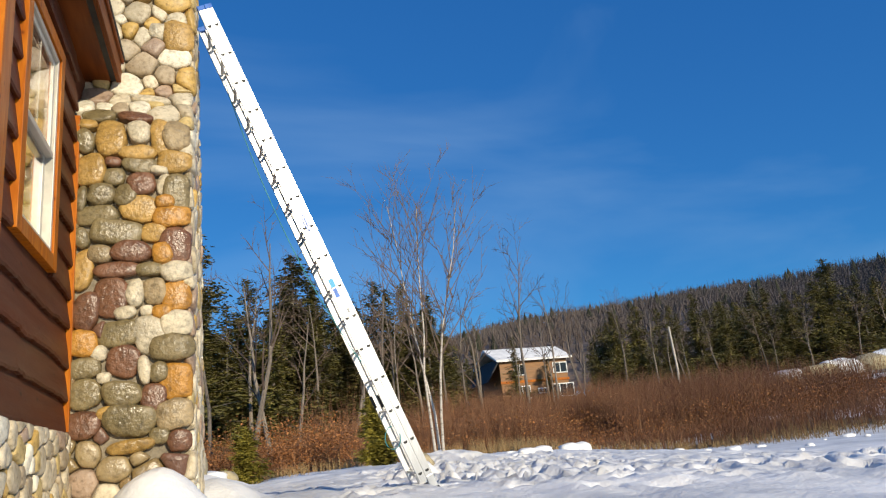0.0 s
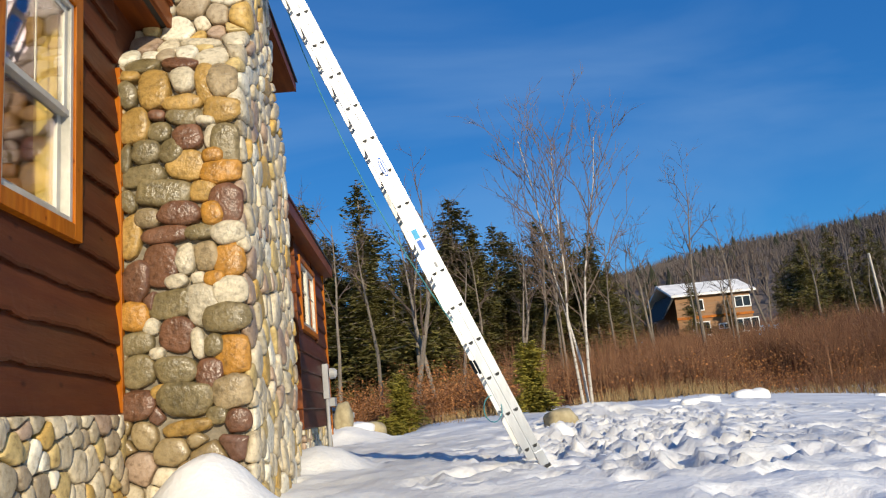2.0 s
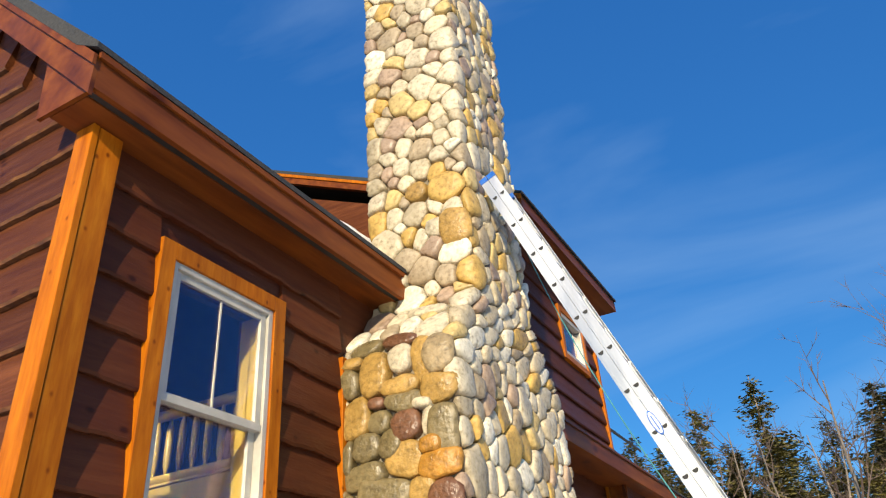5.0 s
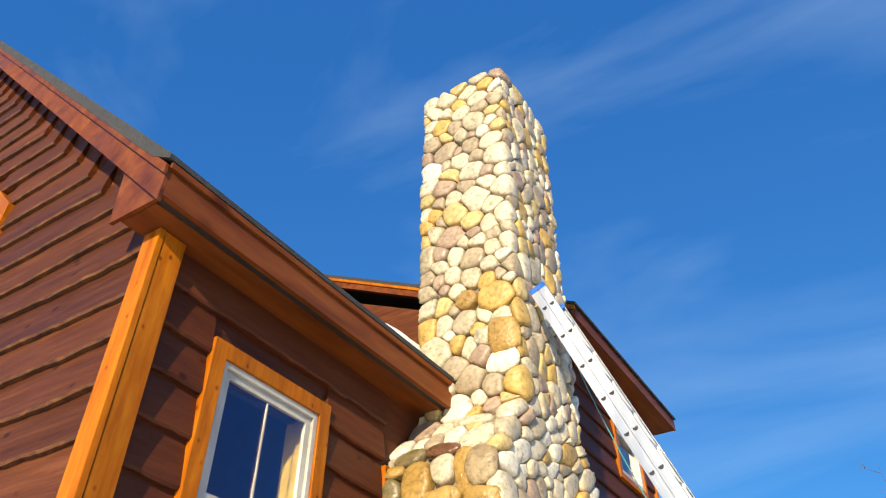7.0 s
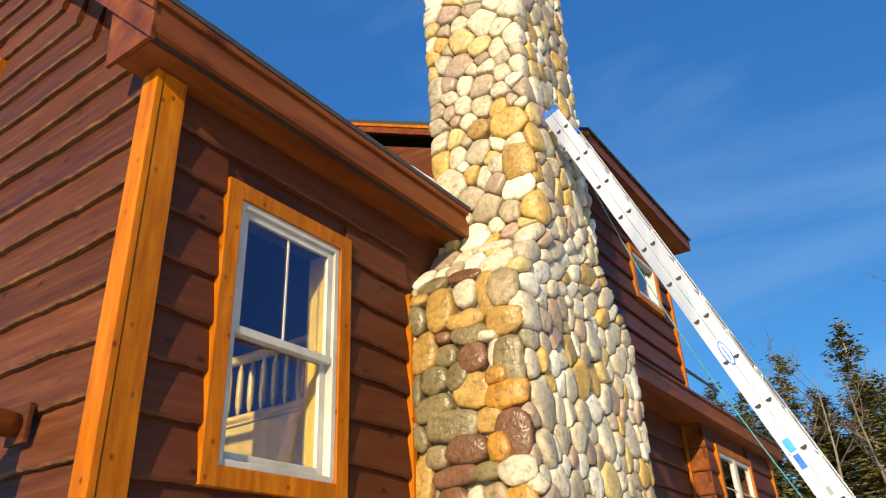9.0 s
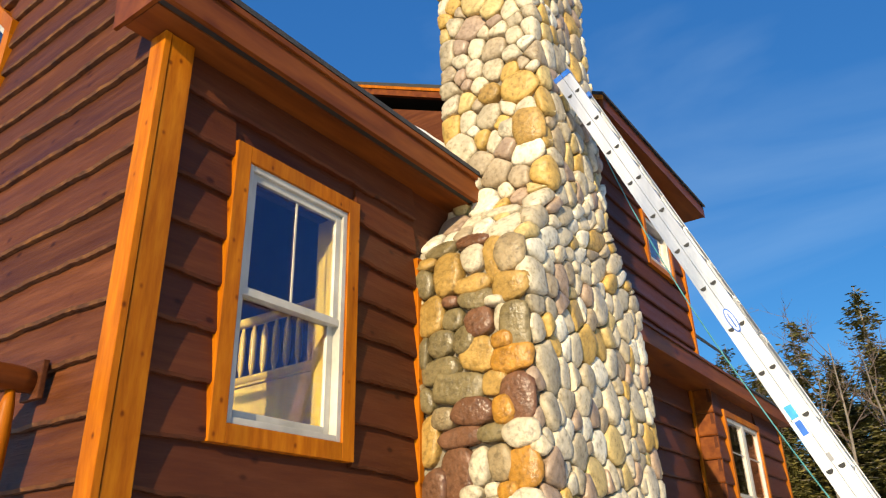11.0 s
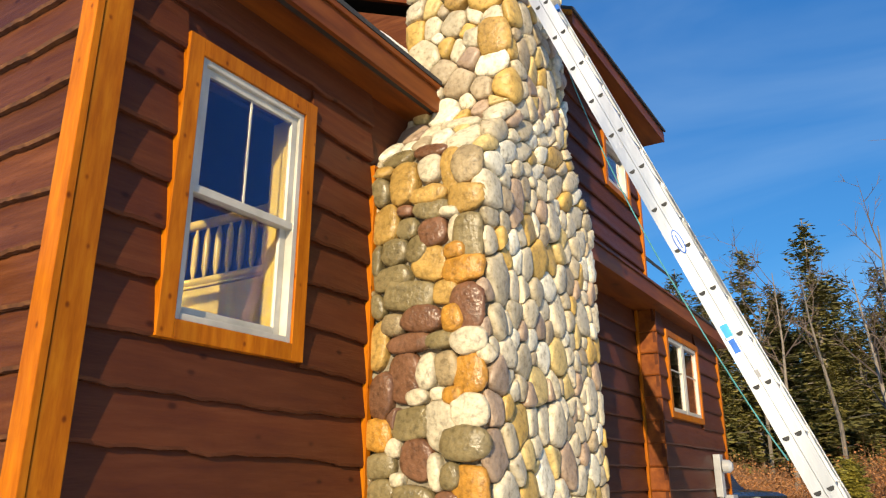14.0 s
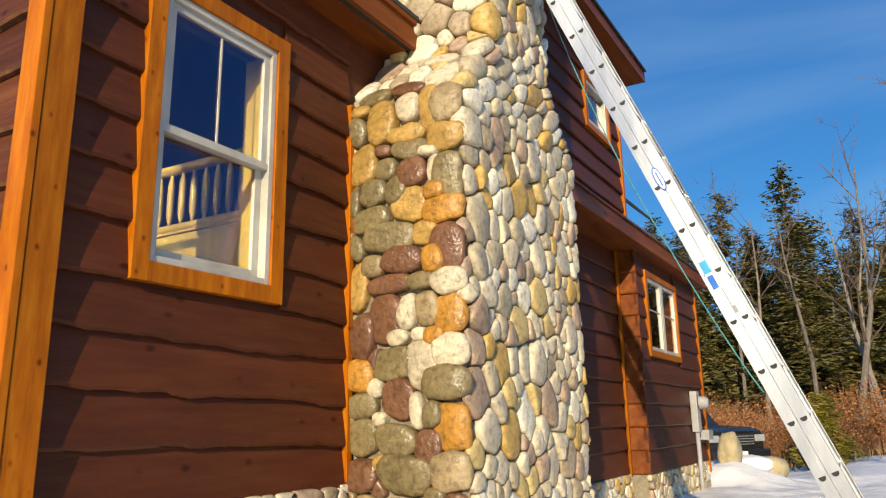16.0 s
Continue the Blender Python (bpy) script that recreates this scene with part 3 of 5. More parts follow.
def chimney_place(u, v, h):
    back, z, lean = front_line(v)
    y0 = CH_F + back
    if u < 0:
        x, y, nx, ny = CH_L, y0 - u, -1.0, 0.0
        if u > -BEND:
            a = (1 + u / BEND) * math.pi / 4
            nx, ny = -math.cos(a), -math.sin(a)
    elif u <= FRONT_W:
        x, y, nx, ny = CH_L + u, y0, 0.0, -1.0
        if u > FRONT_W - BEND:
            a = (u - FRONT_W + BEND) / BEND * math.pi / 4
            nx, ny = math.sin(a), -math.cos(a)
        elif u < BEND:
            a = (BEND - u) / BEND * math.pi / 4
            nx, ny = -math.sin(a), -math.cos(a)
    else:
        s, width = u - FRONT_W, depth_at(v)
        x, y, nx, ny = CH_R, y0 + s, 1.0, 0.0
        if s < BEND:
            a = math.pi / 4 * (1 + s / BEND)
            nx, ny = math.sin(a), -math.cos(a)
        if s > width:
            x, y, nx, ny = CH_R - (s - width), y0 + width, 0.0, 1.0
    nz = lean * max(0.0, -ny)
    k = 1 / math.sqrt(1 + nz * nz)
    return (x + nx * h * k, y + ny * h * k, z + nz * h * k)


chimney = thing("chimney", "tall river-stone chimney built against the side of the house", "chimney")
core = bmesh.new()
rings = []
for k in range(46):
    v = -0.5 + (CH_TOP + SLANT - SH1 + SH0 + 0.5) * k / 45
    back, z, _ = front_line(v)
    y0, w = CH_F + back, depth_at(v)
    c = 0.03
    rings.append([core.verts.new((x, y, z)) for x, y in ((CH_L, y0 + c), (CH_L + c, y0), (CH_R - c, y0), (CH_R, y0 + c), (CH_R, y0 + w), (CH_L, y0 + w))])
for r0, r1 in zip(rings, rings[1:]):
    for i in range(6):
        core.faces.new((r0[i], r0[(i + 1) % 6], r1[(i + 1) % 6], r1[i]))
core.faces.new(rings[-1])
core.faces.new(rings[0][::-1])
part("mortar_core", core, M_MORTAR, chimney, "grey mortar between the stones")
part("flue_cap", box(CH_L + 0.10, CH_R - 0.22, CH_F + STEP + 0.12, CH_F + STEP + 0.75, CH_TOP - 0.02, CH_TOP + 0.10, 0.01), M_BLACK, chimney, "black metal flue cap")
# the stones of the front, colour by colour: place across, height, half width, half height
OCHRE_STONES = [(0.64, 2.3, 0.074, 0.053), (0.74, 2.18, 0.13, 0.084), (0.62, 1.88, 0.075, 0.09), (0.75, 1.55, 0.1, 0.119), (0.62, 1.43, 0.068, 0.053), (0.09, 1.22, 0.092, 0.094),
                (0.76, 0.91, 0.102, 0.136)]
TAN_STONES = [(0.07, 2.94, 0.071, 0.047), (0.24, 2.84, 0.106, 0.162), (0.61, 2.85, 0.073, 0.162), (0.44, 2.71, 0.128, 0.061), (0.74, 2.64, 0.121, 0.097), (0.1, 2.56, 0.108, 0.133),
              (0.45, 2.25, 0.136, 0.105), (0.56, 2.05, 0.09, 0.077), (0.07, 1.76, 0.067, 0.153), (0.25, 0.71, 0.063, 0.044), (0.42, 0.47, 0.154, 0.048), (0.8, 4.02, 0.11, 0.15),
              (0.4, 4.45, 0.1, 0.09)]
CREAM_STONES = [(0.44, 2.9, 0.082, 0.106), (0.6, 2.56, 0.063, 0.033), (0.64, 2.44, 0.063, 0.093), (0.75, 1.74, 0.099, 0.077), (0.43, 1.58, 0.066, 0.109), (0.51, 1.44, 0.046, 0.04),
                (0.37, 1.43, 0.076, 0.048), (0.77, 1.33, 0.097, 0.1), (0.54, 1.26, 0.113, 0.142), (0.2, 1.14, 0.054, 0.057), (0.5, 1.0, 0.045, 0.102), (0.23, 0.96, 0.048, 0.041),
                (0.58, 4.06, 0.11, 0.075), (0.5, 3.3, 0.15, 0.06)]
DUN_STONES = [(0.76, 2.88, 0.096, 0.141), (0.18, 1.89, 0.081, 0.073), (0.57, 1.59, 0.082, 0.103), (0.71, 0.67, 0.114, 0.105)]
PURPLE_STONES = [(0.41, 3.03, 0.133, 0.057), (0.26, 2.63, 0.058, 0.037), (0.47, 2.46, 0.103, 0.096), (0.76, 1.94, 0.111, 0.147), (0.4, 1.9, 0.145, 0.085), (0.3, 1.76, 0.152, 0.058),
                 (0.27, 1.55, 0.126, 0.157), (0.1, 1.45, 0.087, 0.14), (0.36, 1.07, 0.112, 0.123), (0.57, 0.8, 0.089, 0.1), (0.1, 0.64, 0.115, 0.098), (0.76, 0.48, 0.071, 0.077)]
GREY_STONES = [(0.13, 3.04, 0.119, 0.07), (0.06, 2.8, 0.065, 0.099), (0.46, 2.61, 0.145, 0.073), (0.27, 2.51, 0.081, 0.072), (0.8, 2.37, 0.091, 0.166), (0.05, 2.32, 0.034, 0.112),
               (0.18, 2.36, 0.095, 0.089), (0.35, 2.36, 0.08, 0.089), (0.15, 2.19, 0.142, 0.076), (0.29, 2.06, 0.172, 0.1), (0.06, 2.01, 0.051, 0.08), (0.54, 1.76, 0.11, 0.055),
               (0.32, 1.28, 0.145, 0.1), (0.69, 1.16, 0.144, 0.096), (0.6, 0.98, 0.066, 0.074), (0.1, 1.04, 0.107, 0.074), (0.11, 0.85, 0.105, 0.105), (0.35, 0.84, 0.136, 0.09),
               (0.41, 0.65, 0.181, 0.11), (0.61, 0.53, 0.067, 0.058)]
V_TOP = CH_TOP + SLANT - SH1 + SH0
SIDE_PACK = 1.12                          # the side's stones stand upright: narrower than they are tall


def arc_of(z):
    """Arc length up the front at height z."""
    return z if z < SH0 else SH0 + (z - SH0) * SLANT / (SH1 - SH0) if z < SH1 else z + SLANT - SH1 + SH0


def packed(u):
    return u if u < FRONT_W else FRONT_W + (u - FRONT_W) * SIDE_PACK


def unpacked(u):
    return u if u < FRONT_W else FRONT_W + (u - FRONT_W) / SIDE_PACK


def cobble(u, v, hw, hh, seed):
    """The blocky rounded outline of one fitted stone."""
    r = random.Random(seed)
    turn, q, pts = r.uniform(-0.16, 0.16), r.uniform(2.3, 3.4), []
    for k in range(12):
        a = 2 * math.pi * (k + 0.5) / 12
        c, s = math.cos(a), math.sin(a)
        m = (abs(c) ** q + abs(s) ** q) ** (-1 / q) * r.uniform(0.93, 1.06)
        x, y = hw * c * m, hh * s * m
        pts.append((u + x * math.cos(turn) - y * math.sin(turn), v + x * math.sin(turn) + y * math.cos(turn)))
    return pts


placed, first = [], []
for mat, stones in ((M_OCHRE, OCHRE_STONES), (M_TAN, TAN_STONES), (M_CREAM, CREAM_STONES), (M_DUN, DUN_STONES), (M_PURPLE, PURPLE_STONES), (M_GREYS, GREY_STONES)):
    for x, z, hw, hh in stones:
        u, v = min(x - CH_L, FRONT_W - hw * 0.82), arc_of(z)
        placed.append((mat, cobble(u, v, hw * 1.07, hh * 1.07, 500 + len(placed))))
        short, long = min(hw, hh), max(hw, hh)
        for k in range(count := max(1, round(long / short))):
            off = (long - short) * (2 * k / (count - 1) - 1) if count > 1 else 0.0
            first.append((u + (off if hw > hh else 0.0), v + (off if hh >= hw else 0.0), short))


def chimney_inside(u, v):
    return (u > -0.02 or v > SH0 + SLANT) and unpacked(u) < FRONT_W + depth_at(v) + 0.05


def chimney_limits(u, v):
    return ((0, 1, V_TOP), (-1, 0, 0.0 if v < SH0 + SLANT - 0.1 else 0.35), (1, 0, packed(FRONT_W + depth_at(v) + 0.10)))


for k, (mat, poly) in enumerate(placed):
    vs, fs = stone_solid(poly, chimney_place, 900 + k, 0.075)
    set_stone(vs, fs, mat, chimney)
rest = Joined()
cells = [(i, [(unpacked(u), v) for u, v in poly]) for i, poly in lay_stones(chimney_inside, -0.35, packed(FRONT_W + CH_B - CH_F + 0.05), -0.25, V_TOP - 0.03, 0.066, 0.150, 5, first, chimney_limits, 0.002, 20000)
         if i >= len(first)]
cells.sort(key=lambda c: abs(sum(p[1] for p in c[1]) / len(c[1]) - 1.9) + 0.35 * abs(sum(p[0] for p in c[1]) / len(c[1]) - 0.6))
for n_cell, (i, poly) in enumerate(cells):
    vs, fs = stone_solid(poly, chimney_place, i)
    if n_cell < 300 - len(placed):
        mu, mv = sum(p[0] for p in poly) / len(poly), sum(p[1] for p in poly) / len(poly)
        set_stone(vs, fs, M_STONE_WET_DIM if mu < FRONT_W - 0.02 and mv < SH0 else M_STONE, chimney)
    else:
        rest.add(vs, fs)
rest.finish("stonework", M_STONE_REST, chimney)


# ---- roofs and eaves ----
def roof(name, label, outline, y0, y1, mat=M_DARK):
    ob = part(name, prism(outline, "y", y0, y1), mat, None, label, kind="structure")
    ob["category"] = "roof"
    return ob


# lower roof: shingled deck, fascia, sub-fascia and soffit at the eave; rake boards on the gable
EAVE_X, EAVE_Z, EAVE_Y = 0.25, 3.755, 4.20
low_roof = roof("roof_lower", "steep dark shingle roof with red-brown wooden eaves",
                [(EAVE_X + 0.025, EAVE_Z - 0.005), (EAVE_X + 0.025, EAVE_Z + 0.03), (RIDGE_X, roof_z(RIDGE_X) + 0.08), (-9.15, 3.8), (-9.15, 3.72), (RIDGE_X, roof_z(RIDGE_X) - 0.02), (0.1, roof_z(0.1) - 0.03)], EAVE_Y - 0.02, 6.92)
roof("roof_behind_chimney", "steep dark shingle roof behind the chimney",
     [(-0.07, roof_z(-0.07)), (RIDGE_X, roof_z(RIDGE_X) + 0.08), (-9.15, 3.8), (-9.15, 3.72), (RIDGE_X, roof_z(RIDGE_X) - 0.02), (-0.07, roof_z(-0.07) - 0.05)], 6.921, 14.6)
part("fascia_board", box(EAVE_X - 0.022, EAVE_X, EAVE_Y + 0.022, 6.93, EAVE_Z - 0.215, EAVE_Z - 0.008, 0.003), M_FASCIA, low_roof)
part("drip_board", box(EAVE_X + 0.001, EAVE_X + 0.02, EAVE_Y + 0.01, 6.93, EAVE_Z - 0.045, EAVE_Z - 0.006, 0.002), M_FASCIA, low_roof)
part("soffit_board", box(0.212, EAVE_X - 0.024, EAVE_Y + 0.05, 6.93, EAVE_Z - 0.212, EAVE_Z - 0.192, 0.003), M_FASCIA, low_roof)
part("soffit_vent", box(0.168, 0.210, EAVE_Y + 0.05, 6.93, EAVE_Z - 0.203, EAVE_Z - 0.190), M_BLACK, low_roof, "dark slotted soffit vent strip")
part("soffit_board", box(-0.10, 0.166, EAVE_Y + 0.05, 6.93, EAVE_Z - 0.212, EAVE_Z - 0.192, 0.003), M_FASCIA, low_roof)


def rake(x0, x1, top, drop, y0, y1, slope, z_at):
    return prism([(x0, z_at(x0) - top), (x1, z_at(x1) - top), (x1, z_at(x1) - drop), (x0, z_at(x0) - drop)], "y", y0, y1)


part("rake_board", rake(EAVE_X, RIDGE_X, 0.01, 0.25, EAVE_Y, EAVE_Y + 0.022, SLOPE, roof_z), M_FASCIA, low_roof)
part("rake_trim", rake(EAVE_X + 0.01, RIDGE_X, 0.008, 0.075, EAVE_Y - 0.018, EAVE_Y - 0.001, SLOPE, roof_z), M_FASCIA, low_roof)
part("rake_soffit", rake(0.02, RIDGE_X, 0.205, 0.225, EAVE_Y + 0.024, 4.44, SLOPE, roof_z), M_FASCIA, low_roof)
part("eave_return", prism([(EAVE_X - 0.001, EAVE_Z - 0.215), (EAVE_X - 0.001, EAVE_Z - 0.02), (-0.20, EAVE_Z + 0.2), (-0.16, EAVE_Z - 0.215)], "y", EAVE_Y + 0.0235, EAVE_Y + 0.045), M_FASCIA, low_roof)

# upper roof
UE_X, UE_Z, UE_Y0, UE_Y1 = 0.39, 5.85, 9.37, 12.85


def up_z(x):
    return UE_Z + 0.5 * (UE_X - x)


up_roof = roof("roof_upper", "dark shingle roof of the upper storey with brown eaves",
               [(UE_X + 0.03, UE_Z - 0.01), (UE_X + 0.03, UE_Z + 0.02), (-3.9, up_z(-3.9) + 0.03), (-3.9, up_z(-3.9) - 0.02), (0.1, up_z(0.1) - 0.03)], UE_Y0 - 0.02, UE_Y1)
part("fascia_board", box(UE_X - 0.022, UE_X, UE_Y0 + 0.023, UE_Y1 - 0.01, UE_Z - 0.17, UE_Z - 0.008, 0.003), M_FASCIA, up_roof)
part("soffit_board", box(UP_X - 0.03, UE_X - 0.024, UE_Y0 + 0.024, UE_Y1 - 0.01, UE_Z - 0.165, UE_Z - 0.145, 0.003), M_FASCIA, up_roof)
part("rake_board", rake(UE_X, -3.9, 0.012, 0.17, UE_Y0, UE_Y0 + 0.022, 0.5, up_z), M_FASCIA, up_roof)
part("rake_trim", rake(UE_X + 0.01, -3.9, 0.01, 0.07, UE_Y0 - 0.018, UE_Y0 - 0.001, 0.5, up_z), M_TRIM, up_roof)
part("rake_soffit", rake(0.05, -3.9, 0.15, 0.168, UE_Y0 + 0.024, UP_Y, 0.5, up_z), M_FASCIA, up_roof)
part("rake_board", rake(UE_X, -3.9, 0.012, 0.17, UE_Y1 - 0.022, UE_Y1 - 0.002, 0.5, up_z), M_FASCIA, up_roof)

# pent roof between the storeys, over the recess and the bay
PE_X, PE_Z, PE_Y1 = 0.56, 3.10, 14.88
pent = roof("roof_pent", "narrow pent roof with brown eaves over the bay",
            [(PE_X + 0.02, PE_Z), (PE_X + 0.02, PE_Z + 0.025), (0.0, PE_Z + 0.33), (-4.0, PE_Z + 2.4), (-4.0, PE_Z + 2.3), (0.0, PE_Z + 0.02)], UP_END + 0.01, PE_Y1)
part("pent_shingles", prism([(PE_X + 0.02, PE_Z), (PE_X + 0.02, PE_Z + 0.025), (UP_X - 0.01, PE_Z + 0.33), (UP_X - 0.01, PE_Z + 0.02)], "y", 8.2, UP_END + 0.008), M_FASCIA, pent)
part("fascia_board", box(PE_X - 0.022, PE_X, 8.2, PE_Y1 - 0.01, PE_Z - 0.17, PE_Z - 0.002, 0.003), M_FASCIA, pent)
part("soffit_board", box(0.1, PE_X - 0.024, 8.2, PE_Y1 - 0.01, PE_Z - 0.165, PE_Z - 0.145, 0.003), M_FASCIA, pent)
part("end_board", prism([(PE_X, PE_Z - 0.17), (PE_X, PE_Z), (0.0, PE_Z + 0.3), (-4.0, PE_Z + 2.3), (-4.0, PE_Z + 2.1), (0.0, PE_Z - 0.17)], "y", PE_Y1 - 0.0095, PE_Y1 + 0.012), M_FASCIA, pent)
wall("wall_pent_end", prism([(BAY_X - 0.2, 3.0), (BAY_X - 0.2, 3.2), (-4.0, 5.2), (-4.0, 3.0)], "y", BAY_END - 0.16, BAY_END - 0.05), "brown siding under the pent roof's end")

# snow on the roof beside the chimney
bm = bmesh.new()
bmesh.ops.create_icosphere(bm, subdivisions=4, radius=1)
for v in bm.verts:
    k = 1 + 0.25 * noise.noise(v.co * 1.7)
    v.co = Vector((-0.40 + 0.26 * v.co.x * k, 7.35 + 0.60 * v.co.y * k, 4.40 + 0.14 * v.co.z * k - 0.25 * v.co.x))
tagged(part("snow_patch", bm, M_SNOW, None, smooth=True), "patch of white snow lying on the roof by the chimney", "snow")

# ---- trim ----
corner_post = thing("corner_post", "honey-stained wooden corner boards of the house", "corner trim")
part("board", box(-0.075, 0.052, 4.385, 4.421, 0.45, 3.538, 0.004), M_TRIM, corner_post)
part("board", box(0.012, 0.048, 4.425, 4.560, 0.45, 3.538, 0.004), M_TRIM, corner_post)


def strip(name, x0, x1, y0, y1, z0, z1, parent=None, mat=M_TRIM):
    ob = part(name, box(x0, x1, y0, y1, z0, z1, 0.003), mat, parent)
    if parent is None:
        tagged(ob, "honey-stained wooden trim strip", "trim", kind="structure")
    return ob


strip("trim_chimney", -0.02, 0.022, 6.465, 6.512, 0.60, 3.0)
strip("trim_recess", RECESS_X, RECESS_X + 0.03, BAY_Y - 0.055, BAY_Y - 0.002, 0.30, 2.93)
strip("trim_bay_end", BAY_X - 0.06, BAY_X + 0.025, BAY_END - 0.03, BAY_END + 0.03, 0.15, 2.93)
strip("trim_upper_end", UP_X - 0.06, UP_X + 0.025, UP_END - 0.02, UP_END + 0.05, 3.3, 5.62)

# ---- windows ----


def casing(win, axis, face, trim, parent, sill=0.0):
    """Four honey-stained boards round an opening."""
    a0, a1, z0, z1 = win
    for b in ((a0 - trim, a0, z0 - trim, z1 + trim), (a1, a1 + trim, z0 - trim, z1 + trim), (a0, a1, z1, z1 + trim), (a0, a1, z0 - trim, z0)):
        if axis == "x":
            bm = box(face - 0.06, face + 0.028, b[0], b[1], b[2], b[3], 0.004)
        else:
            bm = box(b[0], b[1], face - 0.028, face + 0.06, b[2], b[3], 0.004)
        part("casing", bm, M_TRIM, parent, "honey-stained casing board")


def frame_bars(win, width, d0, d1, axis, parent, name, mat=M_VINYL, bevel=0.004):
    a0, a1, z0, z1 = win
    for b in ((a0, a0 + width, z0, z1), (a1 - width, a1, z0, z1), (a0 + width, a1 - width, z1 - width, z1), (a0 + width, a1 - width, z0, z0 + width)):
        bm = box(d0, d1, b[0], b[1], b[2], b[3], bevel) if axis == "x" else box(b[0], b[1], d0, d1, b[2], b[3], bevel)
        part(name, bm, mat, parent)


def pane(win, d, axis, parent):
    a0, a1, z0, z1 = win
    ob = part("pane", box(d - 0.003, d + 0.003, a0, a1, z0, z1) if axis == "x" else box(a0, a1, d - 0.003, d + 0.003, z0, z1), M_GLASS, parent)
    ob.visible_shadow = False
    return ob


window = thing("window_1", "white double-hung vinyl window in a honey-stained wooden frame", "window", kind="structure")
casing(WIN, "x", 0.0, 0.095, window)
frame_bars(WIN, 0.035, -0.075, 0.012, "x", window, "window_frame")
y0, y1, z0, z1 = (WIN[0] + 0.036, WIN[1] - 0.036, WIN[2] + 0.036, WIN[3] - 0.036)
mid = 2.355
frame_bars((y0, y1, mid - 0.02, z1), 0.042, -0.040, -0.008, "x", window, "upper_sash")
frame_bars((y0, y1, z0, mid + 0.02), 0.046, -0.074, -0.042, "x", window, "lower_sash")
part("sash_ledge", box(-0.040, 0.004, y0 - 0.001, y1 + 0.001, mid - 0.028, mid + 0.012, 0.004), M_VINYL, window)
part("muntin", box(-0.026, -0.020, 5.378, 5.392, mid + 0.02, z1 - 0.042, 0.002), M_VINYL, window)
for d in (-0.016, -0.030):
    pane((y0 + 0.04, y1 - 0.04, mid + 0.02, z1 - 0.04), d, "x", window)
for d in (-0.051, -0.065):
    pane((y0 + 0.044, y1 - 0.044, z0 + 0.044, mid - 0.02), d, "x", window)
part("jamb", box(-0.215, -0.080, WIN[1] - 0.030, WIN[1] + 0.06, WIN[2] + 0.03, WIN[3] - 0.02, 0.002), M_PINE, window, "pine inner jamb")
part("jamb", box(-0.215, -0.080, WIN[0] - 0.06, WIN[0] + 0.012, WIN[2] + 0.03, WIN[3] - 0.02, 0.002), M_PINE, window, "pine inner jamb")
part("stool", box(-0.215, -0.080, WIN[0] + 0.013, WIN[1] - 0.031, WIN[2] - 0.02, WIN[2] + 0.028, 0.002), M_PINE, window, "pine inner sill")
part("wall_lining", wall_with_hole("x", -0.171, -0.215, 4.58, 9.6, 0.41, 3.7, [(WIN[0] - 0.061, WIN[1] + 0.061, WIN[2] - 0.021, WIN[3] - 0.019)]), M_INSIDE, None, "interior lining of the side wall, coloured near-black for dimness", kind="structure")

bay_window = thing("window_2", "white twin casement window in the bay wall", "window", kind="structure")
casing(BAYWIN, "x", BAY_X, 0.075, bay_window)
half = (BAYWIN[0] + BAYWIN[1]) / 2
for lo, hi in ((BAYWIN[0], half - 0.03), (half + 0.03, BAYWIN[1])):
    frame_bars((lo, hi, BAYWIN[2], BAYWIN[3]), 0.05, BAY_X - 0.035, BAY_X + 0.008, "x", bay_window, "casement_frame")
    pane((lo + 0.04, hi - 0.04, BAYWIN[2] + 0.06, BAYWIN[3] - 0.06), BAY_X - 0.02, "x", bay_window)
    part("muntin", box(BAY_X - 0.014, BAY_X - 0.006, lo + 0.05, hi - 0.05, 2.262, 2.276), M_VINYL, bay_window)
part("mullion", box(BAY_X - 0.035, BAY_X + 0.012, half - 0.03, half + 0.03, BAYWIN[2], BAYWIN[3], 0.004), M_VINYL, bay_window)

up_window = thing("window_3", "small white upper-storey window with wooden trim", "window", kind="structure")
casing(UPWIN, "x", UP_X, 0.075, up_window)
frame_bars(UPWIN, 0.06, UP_X - 0.08, UP_X + 0.01, "x", up_window, "window_frame")
pane((UPWIN[0] + 0.05, UPWIN[1] - 0.05, UPWIN[2] + 0.05, UPWIN[3] - 0.05), UP_X - 0.05, "x", up_window)

gable_window = thing("window_4", "gable window with white frame and wooden trim", "window", kind="structure")
gx0, gx1, gz0 = GABWIN[0], GABWIN[1], GABWIN[2]


def raked(x0, x1, low, high, y0, y1):
    return prism([(x0, low(x0)), (x1, low(x1)), (x1, high(x1)), (x0, high(x0))], "y", y0, y1)


part("casing", raked(gx0 - 0.09, gx1 + 0.11, lambda x: head_z(x), lambda x: head_z(x, 0.13), 4.372, 4.46), M_TRIM, gable_window, "honey-stained raked head board")
part("casing", raked(gx1, gx1 + 0.11, lambda x: gz0 - 0.1, lambda x: head_z(x, -0.002), 4.374, 4.46), M_TRIM, gable_window, "honey-stained casing board")
part("casing", raked(gx0 - 0.09, gx0, lambda x: gz0 - 0.1, lambda x: head_z(x, -0.002), 4.374, 4.46), M_TRIM, gable_window, "honey-stained casing board")
part("casing", box(gx0, gx1, 4.374, 4.46, gz0 - 0.1, gz0, 0.003), M_TRIM, gable_window, "honey-stained casing board")
